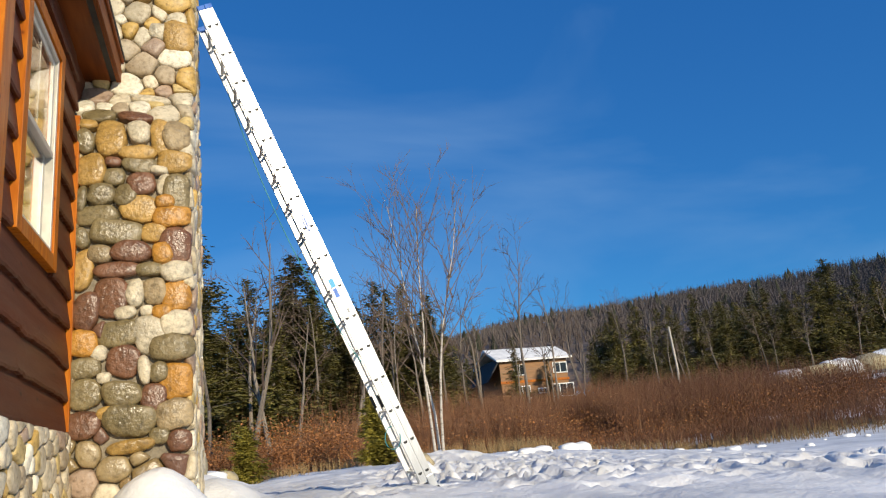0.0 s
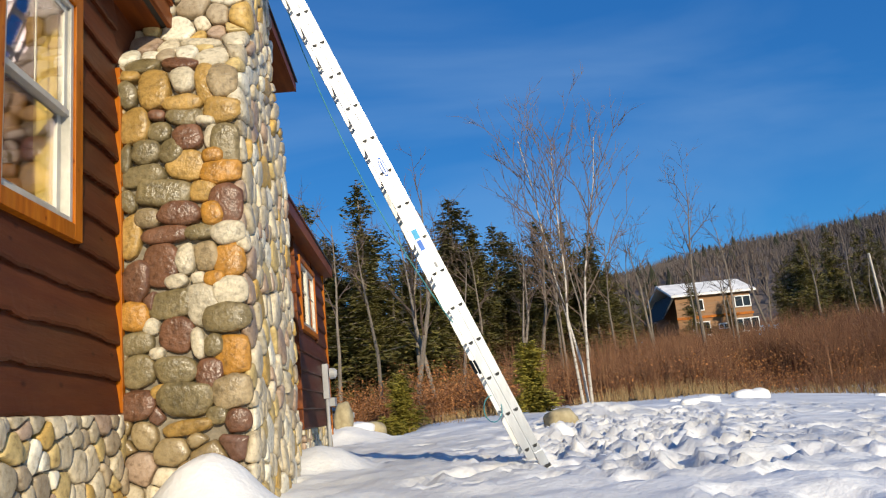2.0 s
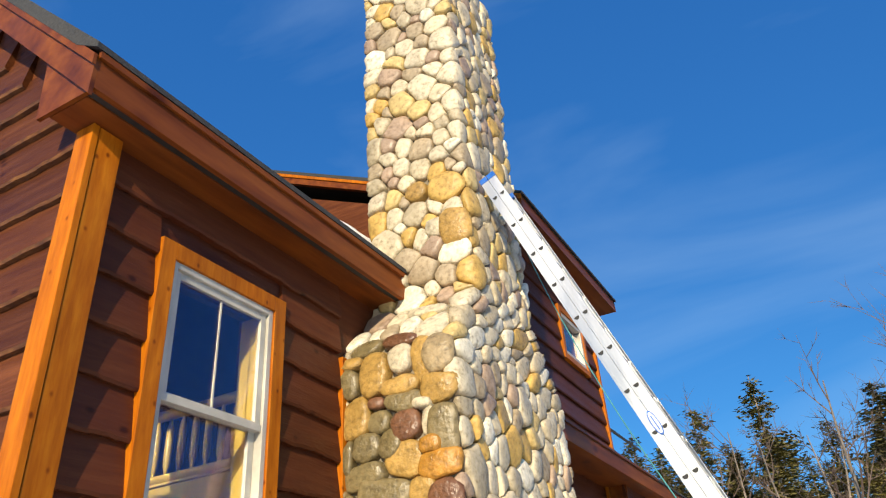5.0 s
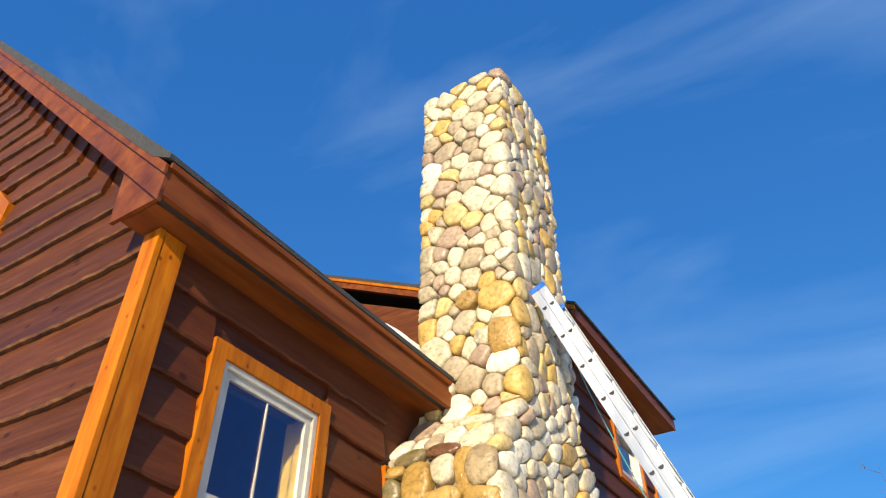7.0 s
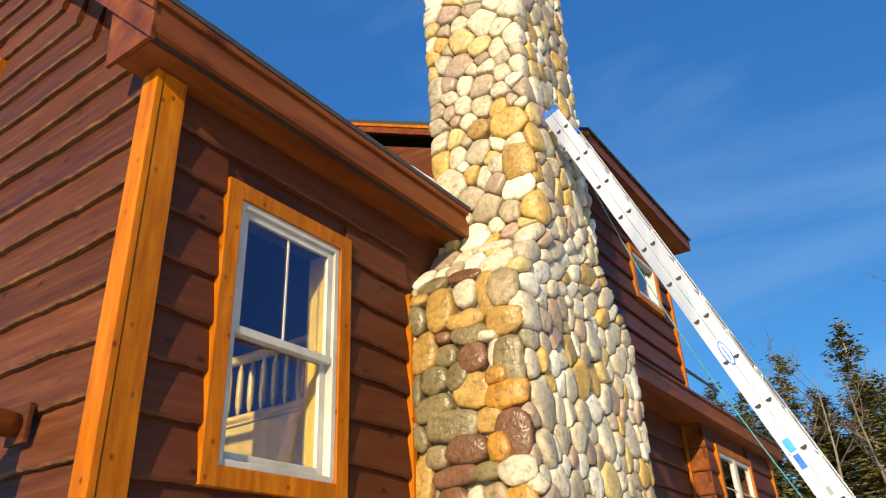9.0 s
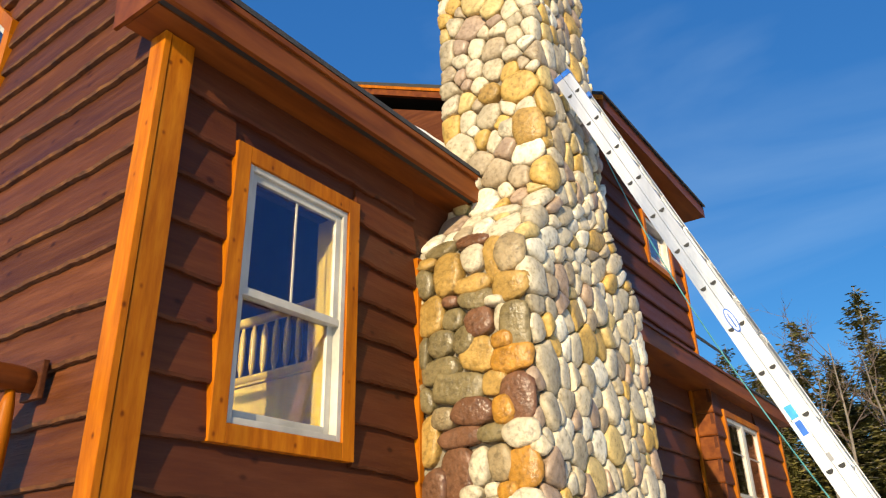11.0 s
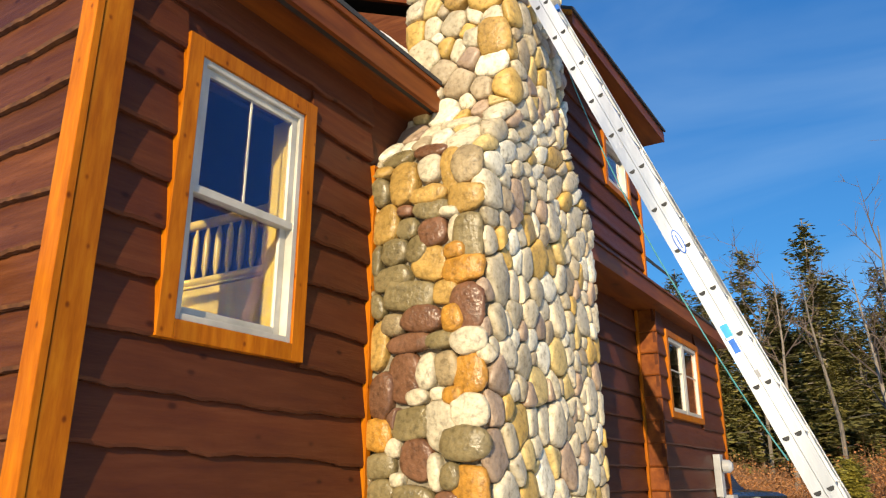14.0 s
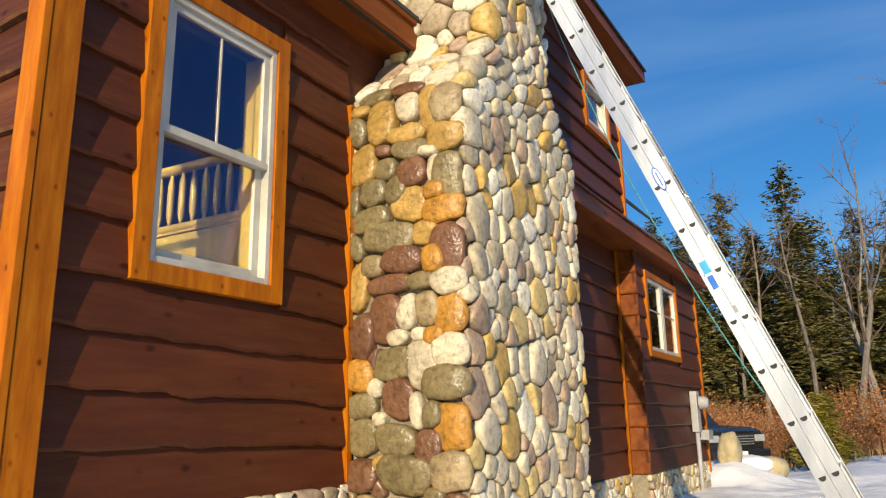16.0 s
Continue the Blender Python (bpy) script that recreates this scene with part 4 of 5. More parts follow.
part("window_frame", raked(gx0, gx1, lambda x: head_z(x, -0.06), lambda x: head_z(x, -0.001), 4.392, 4.48), M_VINYL, gable_window)
part("window_frame", raked(gx1 - 0.045, gx1, lambda x: gz0, lambda x: head_z(x, -0.062), 4.392, 4.48), M_VINYL, gable_window)
part("window_frame", raked(gx0, gx0 + 0.045, lambda x: gz0, lambda x: head_z(x, -0.062), 4.392, 4.48), M_VINYL, gable_window)
part("transom", box(gx0 + 0.046, gx1 - 0.046, 4.392, 4.47, 4.02, 4.09, 0.003), M_TRIM, gable_window)
part("pane", raked(gx0 + 0.03, gx1 - 0.03, lambda x: gz0 + 0.01, lambda x: head_z(x, -0.03), 4.444, 4.450), M_GLASS, gable_window).visible_shadow = False

# ---- room behind the side window ----
landing = thing("stair_railing", "pine stair landing with turned balusters inside the room", "railing")
RY = 8.0                                   # the railing runs along x, facing the gable window
part("panel", box(-5.15, -1.3, RY - 0.02, RY + 0.06, 2.30, 2.945, 0.006), M_PINE, landing, "pine boarded landing edge")
part("landing_floor", box(-5.15, -1.3, RY + 0.062, RY + 1.5, 2.80, 2.92, 0.004), M_PINE, landing)
part("ledge", box(-5.15, -1.3, RY - 0.05, RY + 0.08, 2.948, 2.975, 0.006), M_PINE, landing)
part("bottom_rail", tube(bmesh.new(), [(-5.1, RY, 3.03), (-3.3, RY, 3.025), (-1.35, RY, 3.03)], [0.048, 0.045, 0.048], 10), M_PINE, landing, smooth=True)
part("handrail", tube(bmesh.new(), [(-5.1, RY, 3.69), (-4.0, RY, 3.70), (-2.9, RY, 3.69), (-1.35, RY, 3.69)], [0.055, 0.06, 0.055, 0.058], 12), M_PINE, landing, smooth=True)
for k in range(19):
    xb = -4.95 + 0.182 * k
    part("baluster", tube(bmesh.new(), [(xb, RY, z) for z in (3.06, 3.10, 3.17, 3.36, 3.53, 3.60, 3.65)], [0.014, 0.020, 0.037, 0.039, 0.036, 0.020, 0.014], 9), M_PINE, landing, smooth=True)
for xp in (-5.0, -1.42):
    part("post", box(xp, xp + 0.10, RY - 0.015, RY + 0.085, 0.41, 2.298, 0.005), M_PINE, landing)
part("post", box(-5.0, -4.9, RY + 1.38, RY + 1.48, 0.41, 2.798), M_PINE, landing)

# ---- porch rail on the gable side ----
log_rail = thing("log_railing", "round red-brown log porch railing fixed to the gable wall", "railing")
RAIL_X = -0.52
part("top_log", tube(bmesh.new(), [(RAIL_X, 4.375, 1.83), (RAIL_X, 4.30, 1.835), (RAIL_X, 3.2, 1.85), (RAIL_X, 2.0, 1.86)], [0.048, 0.058, 0.06, 0.06], 14), M_FASCIA, log_rail, smooth=True)
part("wall_block", box(RAIL_X - 0.08, RAIL_X + 0.075, 4.350, 4.378, 1.75, 1.925, 0.006), M_SIDING_X, log_rail)
part("bottom_log", tube(bmesh.new(), [(RAIL_X, 4.37, 0.95), (RAIL_X, 2.0, 0.95)], [0.05, 0.05], 12), M_FASCIA, log_rail, smooth=True)
for k in range(11):
    yb = 4.27 - 0.20 * k
    part("baluster", tube(bmesh.new(), [(RAIL_X, yb, 0.95), (RAIL_X, yb, 1.6), (RAIL_X, yb, 1.72), (RAIL_X, yb, 1.80)], [0.036, 0.036, 0.030, 0.018], 10), M_TRIM, log_rail, smooth=True)
part("post", tube(bmesh.new(), [(RAIL_X, 1.95, -0.5), (RAIL_X, 1.95, 2.0)], [0.08, 0.075], 12), M_TRIM, log_rail, smooth=True)

# ---- ladder ----
L_TOP, L_FOOT, L_WIDE, L_DEEP = Vector((0.935, 7.11, 4.49)), Vector((2.79, 7.38, -0.06)), 0.42, 0.066
la = (L_TOP - L_FOOT).normalized()
lw = (Vector((0, 1, 0)) - la * la.y).normalized()
ld = lw.cross(la).normalized()
if ld.x < 0:
    ld = -ld
L_LEN = (L_TOP - L_FOOT).length
ladder = thing("extension_ladder", "aluminium extension ladder leaning against the stone chimney", "ladder")


def at_ladder(l, w, d):
    return L_FOOT + la * l + lw * w + ld * d


def ladder_box(l0, l1, w0, w1, d0, d1, bevel=0.0):
    bm = box(l0, l1, w0, w1, d0, d1, bevel)
    for v in bm.verts:
        v.co = at_ladder(*v.co)
    bmesh.ops.recalc_face_normals(bm, faces=bm.faces[:])
    return bm


for d0, l0, l1, deep in ((0.0, 0.0, L_LEN - 0.02, L_DEEP), (-0.0695, 0.06, L_LEN - 0.03, L_DEEP)):
    for w0, w1, flange in ((0.0, 0.004, 0.03), (L_WIDE - 0.004, L_WIDE, -0.03)):
        bm = ladder_box(l0, l1, w0, w1, d0, d0 + deep)
        inner = (w1, w1 + flange) if flange > 0 else (w0 + flange, w0)
        rail = part("rail", bm, M_ALU, ladder)
        part("flange", ladder_box(l0, l1, inner[0], inner[1], d0, d0 + 0.004), M_ALU, rail)
        part("flange", ladder_box(l0, l1, inner[0], inner[1], d0 + deep - 0.004, d0 + deep), M_ALU, rail)
        part("rib", ladder_box(l0, l1, w0 - 0.003 if flange > 0 else w1, w0 if flange > 0 else w1 + 0.003, d0 + 0.016, d0 + 0.022), M_ALU, rail)
        part("rib", ladder_box(l0, l1, w0 - 0.003 if flange > 0 else w1, w0 if flange > 0 else w1 + 0.003, d0 + deep - 0.022, d0 + deep - 0.016), M_ALU, rail)
for k in range(16):
    l = 0.14 + 0.3048 * k
    if l > L_LEN - 0.05:
        break
    for d0 in (0.033, -0.0365):
        bm = bmesh.new()
        tube(bm, [(0, 0, 0.004), (0, 0, L_WIDE - 0.004)], [0.016, 0.016], 10)
        for v in bm.verts:
            v.co = at_ladder(l + min(v.co.x, 0.009), v.co.z, d0 + v.co.y)
        bmesh.ops.recalc_face_normals(bm, faces=bm.faces[:])
        rung = part("rung", bm, M_ALU, ladder)
        for w in (-0.0045, L_WIDE + 0.0005):
            bm = bmesh.new()
            tube(bm, [(0, 0, 0), (0, 0, 0.004)], [0.019, 0.019], 12)
            for v in bm.verts:
                v.co = at_ladder(l + min(v.co.x, 0.005), w + v.co.z, d0 + v.co.y)
            bmesh.ops.recalc_face_normals(bm, faces=bm.faces[:])
            part("rung_end", bm, M_BLACK, rung, "dark hollow rung end")
for w0, w1 in ((-0.006, 0.036), (L_WIDE - 0.036, L_WIDE + 0.006)):
    part("end_cap", ladder_box(L_LEN - 0.035, L_LEN + 0.012, w0, w1, -0.072, -0.004, 0.004), M_BLUE, ladder, "blue plastic end cap")
    part("end_cap", ladder_box(L_LEN - 0.035, L_LEN + 0.012, w0, w1, 0.0005, 0.068, 0.003), M_BLUE, ladder, "blue plastic end cap")
    shoe = part("foot", ladder_box(-0.03, 0.09, w0 - 0.002, w1, -0.004, 0.07, 0.006), M_ALU, ladder)
    part("pad", ladder_box(-0.055, -0.031, w0 - 0.004, w1, -0.01, 0.075, 0.005), M_BLACK, shoe, "black rubber pad")
    part("rung_lock", ladder_box(0.80, 0.92, w1 if w0 < 0.1 else w0 - 0.03, w1 + 0.03 if w0 < 0.1 else w0, -0.085, -0.06, 0.006), M_BLACK, ladder, "black rung lock")
bm = bmesh.new()
bmesh.ops.create_circle(bm, cap_ends=True, segments=28, radius=1)
for v in bm.verts:
    v.co = at_ladder(2.62 + v.co.x * 0.085, -0.0050, -0.004 + v.co.y * 0.026)
badge = part("badge", bm, M_BLUE, ladder, "blue and white oval maker's badge")
bm = bmesh.new()
bmesh.ops.create_circle(bm, cap_ends=True, segments=28, radius=1)
for v in bm.verts:
    v.co = at_ladder(2.62 + v.co.x * 0.074, -0.0062, -0.004 + v.co.y * 0.019)
part("badge_field", bm, M_WHITE, badge)
part("badge_bar", ladder_box(2.57, 2.67, -0.0075, -0.0068, -0.008, 0.000), M_BLUE, badge)
label = part("label", ladder_box(1.86, 2.06, -0.0052, -0.0045, -0.050, -0.002), M_WHITE, ladder, "blue and white printed label")
part("label_print", ladder_box(1.97, 2.05, -0.0062, -0.0056, -0.048, -0.004), M_CYAN, label)
part("label_print", ladder_box(1.87, 1.955, -0.0062, -0.0056, -0.046, -0.010), M_BLUE, label)
part("label", ladder_box(1.70, 1.745, -0.0052, -0.0045, -0.004, 0.018), M_METER, ladder, "small printed sticker")
rope_pts = [at_ladder(1.25 + 3.0 * k / 24, 0.02 + 0.16 * min(1, k / 8), -0.085 - 0.10 * math.sin(math.pi * k / 24) ** 0.8) for k in range(25)]
rope_bm = tube(bmesh.new(), rope_pts, [0.0045] * 25, 6)
loop_at = at_ladder(0.62, 0.0, -0.085)
tube(rope_bm, [loop_at + Vector((-0.07 * math.sin(a), -0.01 * math.sin(2 * a), 0.10 * math.cos(a) - 0.10)) for a in (2 * math.pi * k / 20 for k in range(20))], [0.0045] * 20, 6)
tagged(part("rope", rope_bm, M_ROPE, None, smooth=True), "teal hoist rope hanging slack under the ladder", "rope")


# ---- trees ----
def conifer(height, seed, spread_at=0.2, mat=M_NEEDLE, name="hemlock_tree", label="", category="tree", bare=0.12, dense=1.0, droop=0.25):
    """A conifer: tapered trunk, whorls of limbs and many small needle sprays with gaps between."""
    r = random.Random(seed)
    tree = thing(name, label, category)
    lean = r.uniform(-0.02, 0.02)
    bm = tube(bmesh.new(), [(lean * height * k / 6, 0, -0.3 + (height + 0.3) * k / 6) for k in range(7)], [0.016 * height * (1 - k / 6.4) + 0.006 for k in range(7)], 7)
    sprays = Joined()
    z = height * bare
    while z < height * 0.985:
        f = (z / height - bare) / (1 - bare)
        reach = height * spread_at * (1 - f) ** 0.7 * r.uniform(0.6, 1.15) + 0.12
        for k in range(r.randint(4, 6)):
            if r.random() < 0.10:
                continue
            a = r.uniform(0, 2 * math.pi)
            long = reach * (0.75 + 0.5 * noise.noise((z * 0.5, a * 0.8, seed))) * r.uniform(0.6, 1.25)
            ca, sa = math.cos(a), math.sin(a)
            zl = z + r.uniform(-0.04, 0.04) * height * (1 - f)
            sag = droop * r.uniform(-0.3, 1.7)
            end = (ca * long + lean * zl, sa * long, zl - sag * long + 0.12 * long * f)
            tube(bm, [(lean * zl, 0, zl), end], [0.004 * height * (1 - f) + 0.004, 0.004], 3, False)
            count = max(4, int(dense * (10 + long * 19)))
            for s in range(count):
                g = (s + 0.6 + 0.4 * r.random()) / count
                w = (0.025 + 0.0075 * height + 0.05 * long * (1 - 0.5 * g)) * r.uniform(0.55, 1.4)
                px, py, pz = ca * long * g + lean * zl, sa * long * g, zl + (end[2] - zl) * g
                px += r.gauss(0, w * 1.0)
                py += r.gauss(0, w * 1.0)
                pz += r.gauss(0, w * 0.8)
                t = a + r.uniform(-1.2, 1.2)
                ct, st, tip = math.cos(t), math.sin(t), r.uniform(-0.55, 0.05)
                ux, uy, uz = ct * w * 1.25, st * w * 1.25, tip * w
                vx, vy, vz = -st * w * 0.5, ct * w * 0.5, r.uniform(-0.25, 0.25) * w
                lift = r.uniform(0.05, 0.45) * w
                sprays.add([(px - ux * 0.5, py - uy * 0.5, pz), (px + vx, py + vy, pz + vz - lift), (px + ux, py + uy, pz + uz), (px - vx, py - vy, pz - vz - lift)], [(0, 2, 1), (0, 3, 2)])
        z += height * 0.023 * r.uniform(0.7, 1.3) + 0.04
    part("trunk", bm, M_BARK, tree)
    crown = sprays.finish("crown", mat, tree, False)
    del crown["kind"]
    return tree


def bare_tree(height, seed, name, label, bark=M_BARK, stems=1, thick=0.014, fan=0.12, forks=7, fine=2, first=0.35, upright=1.0):
    """A leafless tree: one or more leaning stems that branch into limbs and twigs."""
    r = random.Random(seed)
    tree = thing(name, label, "tree")
    twigs = bmesh.new()

    def grow(p, way, length, radius, level, bm):
        pts, radii, w = [p], [radius], way.copy()
        steps = 6 if level == 0 else 4
        for k in range(steps):
            w = (w + Vector((r.gauss(0, 0.07), r.gauss(0, 0.07), 0.05 if level else 0.02))).normalized()
            pts.append(pts[-1] + w * length / steps)
            radii.append(radius * (1 - 0.86 * (k + 1) / steps))
        tube(bm, pts, radii, 7 if level == 0 else 3, level == 0)
        if level >= fine + 1:
            return
        for k in range(forks if level == 0 else 5 - level):
            f = first + (0.97 - first) * (k + r.random()) / (forks if level == 0 else 5 - level) if level == 0 else 0.2 + 0.75 * r.random()
            i = min(int(f * steps), steps - 1)
            q = pts[i].lerp(pts[i + 1], f * steps - i)
            a, side = r.uniform(0, 2 * math.pi), w.orthogonal().normalized()
            out = Matrix.Rotation(a, 3, w) @ side
            grow(q, (w * r.uniform(0.9, 1.5) * upright + out).normalized(), length * r.uniform(0.28, 0.5) * (1.15 - 0.5 * f if level == 0 else 1), radius * (1 - 0.8 * f) * 0.55 + 0.0007 * height, level + 1, twigs)

    for s in range(stems):
        trunk = bmesh.new()
        a = 2 * math.pi * s / max(1, stems) + 0.7
        grow(Vector((0.09 * math.cos(a) * (stems > 1), 0.09 * math.sin(a) * (stems > 1), -0.2)), Vector((fan * math.cos(a), fan * math.sin(a), 1)).normalized(), height * r.uniform(0.88, 1.0), height * thick, 0, trunk)
        part("trunk", trunk, bark, tree)
    part("branchwork", twigs, M_TWIG, tree)
    return tree


def plant(tree, x, y, turn, scale=1.0, sink=0.0):
    tree.matrix_basis = Matrix.LocRotScale((x, y, ground_height(x, y) - sink), Euler((0, 0, turn)), (scale,) * 3)
    return tree


def plant_copy(tree, x, y, turn, scale, sink=0.0):
    c = copy_thing(tree, Matrix.Identity(4))
    c.matrix_basis = Matrix.LocRotScale((x, y, ground_height(x, y) - sink), Euler((0, 0, turn)), (scale,) * 3)
    return c


HEMLOCK = "dark green hemlock standing at the wood's edge"
firs = [conifer(12.0, 3, 0.30, label=HEMLOCK), conifer(12.0, 8, 0.36, label=HEMLOCK, bare=0.14), conifer(12.0, 15, 0.27, label=HEMLOCK, bare=0.06)]
for f in firs:
    tagged(f, group="wood edge conifers")
# the tall ones that break the skyline, then the wood behind and beside them
plant(firs[0], -4.0, 45, 0.3, 1.06)
plant(firs[1], 4.9, 45.5, 2.0, 1.0)
plant(firs[2], -0.4, 44, 4.0, 1.12)
r = random.Random(42)
for x, y, s in ((7.4, 46, 0.86), (2.4, 47, 0.92), (10.6, 45, 0.80), (11.9, 46, 0.84), (13.2, 45, 0.76), (6.2, 44, 0.72), (8.7, 44.5, 0.7), (-2.2, 46, 0.85), (1.0, 43.5, 0.75), (-6.0, 44, 0.9),
                (3.5, 43, 0.68), (12.6, 43, 0.66), (14.4, 46, 0.6), (-8, 46, 1.0), (-10.5, 44, 0.95), (-13, 46, 0.9)):
    plant_copy(firs[r.randrange(3)], x, y, r.uniform(0, 6.28), s)
for k in range(46):
    plant_copy(firs[r.randrange(3)], r.uniform(-16, 15.0), r.uniform(47, 56), r.uniform(0, 6.28), r.uniform(0.66, 0.92))
for x, y, s in ((43, 75, 0.85), (55, 76, 0.98), (49, 77, 0.62), (58, 75, 0.86), (61.5, 74, 0.92), (64.5, 75, 0.95), (67.5, 75, 0.9), (71, 74, 0.96), (74.4, 75, 1.2), (78, 74, 1.0), (82, 75, 0.95), (40.5, 76, 0.6), (52, 76, 0.7)):
    plant_copy(firs[r.randrange(3)], x, y, r.uniform(0, 6.28), s)
for k in range(46):
    a = r.uniform(0, 1)
    plant_copy(firs[r.randrange(3)], 50 + 50 * a + r.gauss(0, 2), 82 - 14 * a + r.uniform(0, 10), r.uniform(0, 6.28), r.uniform(0.7, 0.98))
for k in range(34):
    plant_copy(firs[r.randrange(3)], r.uniform(-12, 14.5), r.uniform(43.5, 50), r.uniform(0, 6.28), r.uniform(0.42, 0.7))
for k in range(14):
    plant_copy(firs[r.randrange(3)], r.uniform(16, 46), r.uniform(82, 112), r.uniform(0, 6.28), r.uniform(0.5, 0.8))

YOUNG = "small yellow-green young spruce at the edge of the snow"
young = conifer(1.45, 30, 0.36, M_SPRUCE, "young_spruce", YOUNG, bare=0.02, dense=7.0, droop=-0.15)
plant(young, 1.47, 22.0, 0.5, 1.12, 0.05)
plant_copy(young, 5.05, 21.8, 2.2, 1.32, 0.05)

BARE = "leafless grey hardwood tree among the brush"
hard = [bare_tree(10.5, 5, "bare_tree", BARE), bare_tree(10.5, 12, "bare_tree", BARE, thick=0.011, forks=9, first=0.5), bare_tree(10.5, 21, "bare_tree", BARE, thick=0.012, forks=6, first=0.6)]
for f in hard:
    tagged(f, group="leafless trees")
plant(hard[0], 1.9, 31, 0.3, 0.95)
plant(hard[1], 17.3, 40, 1.2, 1.02)
plant(hard[2], 6.2, 30, 2.2, 0.62)
for x, y, s in ((30.9, 60, 0.95), (35.3, 60, 0.9), (28.5, 62, 0.9), (24, 58, 0.75), (33, 64, 0.95), (38.5, 60, 0.85), (20.0, 42, 0.8), (2.7, 32, 0.8), (-2.0, 40, 1.05), (0.2, 39, 1.0), (4.1, 36, 0.7), (9.5, 38, 0.7), (7.6, 41, 0.8), (11.5, 41, 0.72),
                (-5.2, 41, 0.9), (47, 68, 0.7), (52, 69, 0.75), (57, 68, 0.8), (63, 68, 0.8), (68, 66, 0.85), (73, 66, 0.95), (44, 66, 0.7), (14.0, 41, 0.75), (22, 47, 0.6), (60, 70, 0.7), (66, 71, 0.7), (50, 72, 0.8), (78, 66, 0.8), (-7, 43, 1.0), (-3.4, 43, 0.95), (2.2, 42, 0.95), (3.6, 44, 1.0), (5.8, 43, 0.9), (8.8, 42, 0.9), (10.2, 43, 0.85), (13.0, 42, 0.8), (15.6, 43, 0.8), (16.5, 46, 0.85)):
    plant_copy(hard[r.randrange(3)], x, y, r.uniform(0, 6.28), s * r.uniform(0.92, 1.06))
birch = bare_tree(5.9, 9, "birch_tree", "slim pale-barked birch clump with bare twigs", M_BIRCH, stems=3, thick=0.0056, fan=0.08, forks=15, first=0.34, upright=1.45)
plant(birch, 4.86, 14.5, 2.6, 0.88)

# ---- brush, grass and litter ----


def stalks(name, label, count, area, low, high, mat, seed, branch=3, width=0.011):
    r = random.Random(seed)
    j = Joined()
    made = 0
    while made < count:
        x, y = area(r)
        z = ground_height(x, y) - 0.05
        if noise.noise((x * 0.22, y * 0.22, seed)) < -0.28:
            continue
        tall = r.uniform(low, high) * (0.75 + 0.5 * noise.noise((x * 0.3, y * 0.3, 4)))
        lx, ly = r.gauss(0, 0.10) * tall, r.gauss(0, 0.10) * tall
        for b in range(branch):
            f = 0 if b == 0 else r.uniform(0.15, 0.55)
            h = tall * (1 if b == 0 else r.uniform(0.55, 0.95))
            ex, ey = (lx, ly) if b == 0 else (lx + r.gauss(0, 0.22) * tall, ly + r.gauss(0, 0.22) * tall)
            bx, by, bz = x + lx * f, y + ly * f, z + tall * f
            w = width * (1 if b == 0 else 0.7) * (0.6 + math.hypot(x - 2, y - 2) / 40)
            j.add([(bx + w, by, bz), (bx - w * 0.5, by + w * 0.87, bz), (bx - w * 0.5, by - w * 0.87, bz), (x + ex, y + ey, z + h)], [(0, 1, 3), (1, 2, 3), (2, 0, 3)])
        made += 1
    ob = j.finish(name, mat, None, False)
    return tagged(ob, label, "undergrowth", kind="stuff")


def edge_y(x):
    """Where the open snow ends and the brush begins."""
    return 23.5 + 0.25 * max(0, min(x, 14) - 2) - 0.5 * min(12, max(0, x - 14)) + 1.5 * noise.noise((x * 0.25, 0, 2)) + (0.0 if x > 3 else 0.2 * (3 - x))


def brush_area(r):
    x = r.uniform(-9, 42)
    return x, edge_y(x) + 0.4 + abs(r.gauss(0, 8)) + (3.5 if 4 < x < 12 else 0)


def right_brush(r):
    x = r.gauss(19, 7)
    return x, 26 + 0.15 * x + abs(r.gauss(0, 7))


def wood_edge(r):
    return r.uniform(-16, 18), 36 + abs(r.gauss(0, 5))


def grass_area(r):
    x = r.uniform(-6, 40)
    return x, edge_y(x) + r.gauss(0.8, 1.1)


stalks("brush", "dense red-brown winter brush beyond the snow", 9000, brush_area, 0.8, 1.8, M_BRUSH, 3)
stalks("brush", "tall red-brown saplings and brush", 13000, right_brush, 1.0, 3.5, M_BRUSH, 4)
stalks("brush", "tall red-brown brush before the neighbouring house", 5000, lambda r: (r.uniform(13, 40), r.uniform(38, 58)), 1.6, 3.9, M_BRUSH, 14)
stalks("brush", "russet undergrowth along the wood's edge", 4500, wood_edge, 0.8, 2.2, M_BRUSH, 6)
stalks("dead_grass", "straw-coloured dead grass at the snow's edge", 5000, grass_area, 0.25, 0.75, M_GRASS, 5, branch=2)


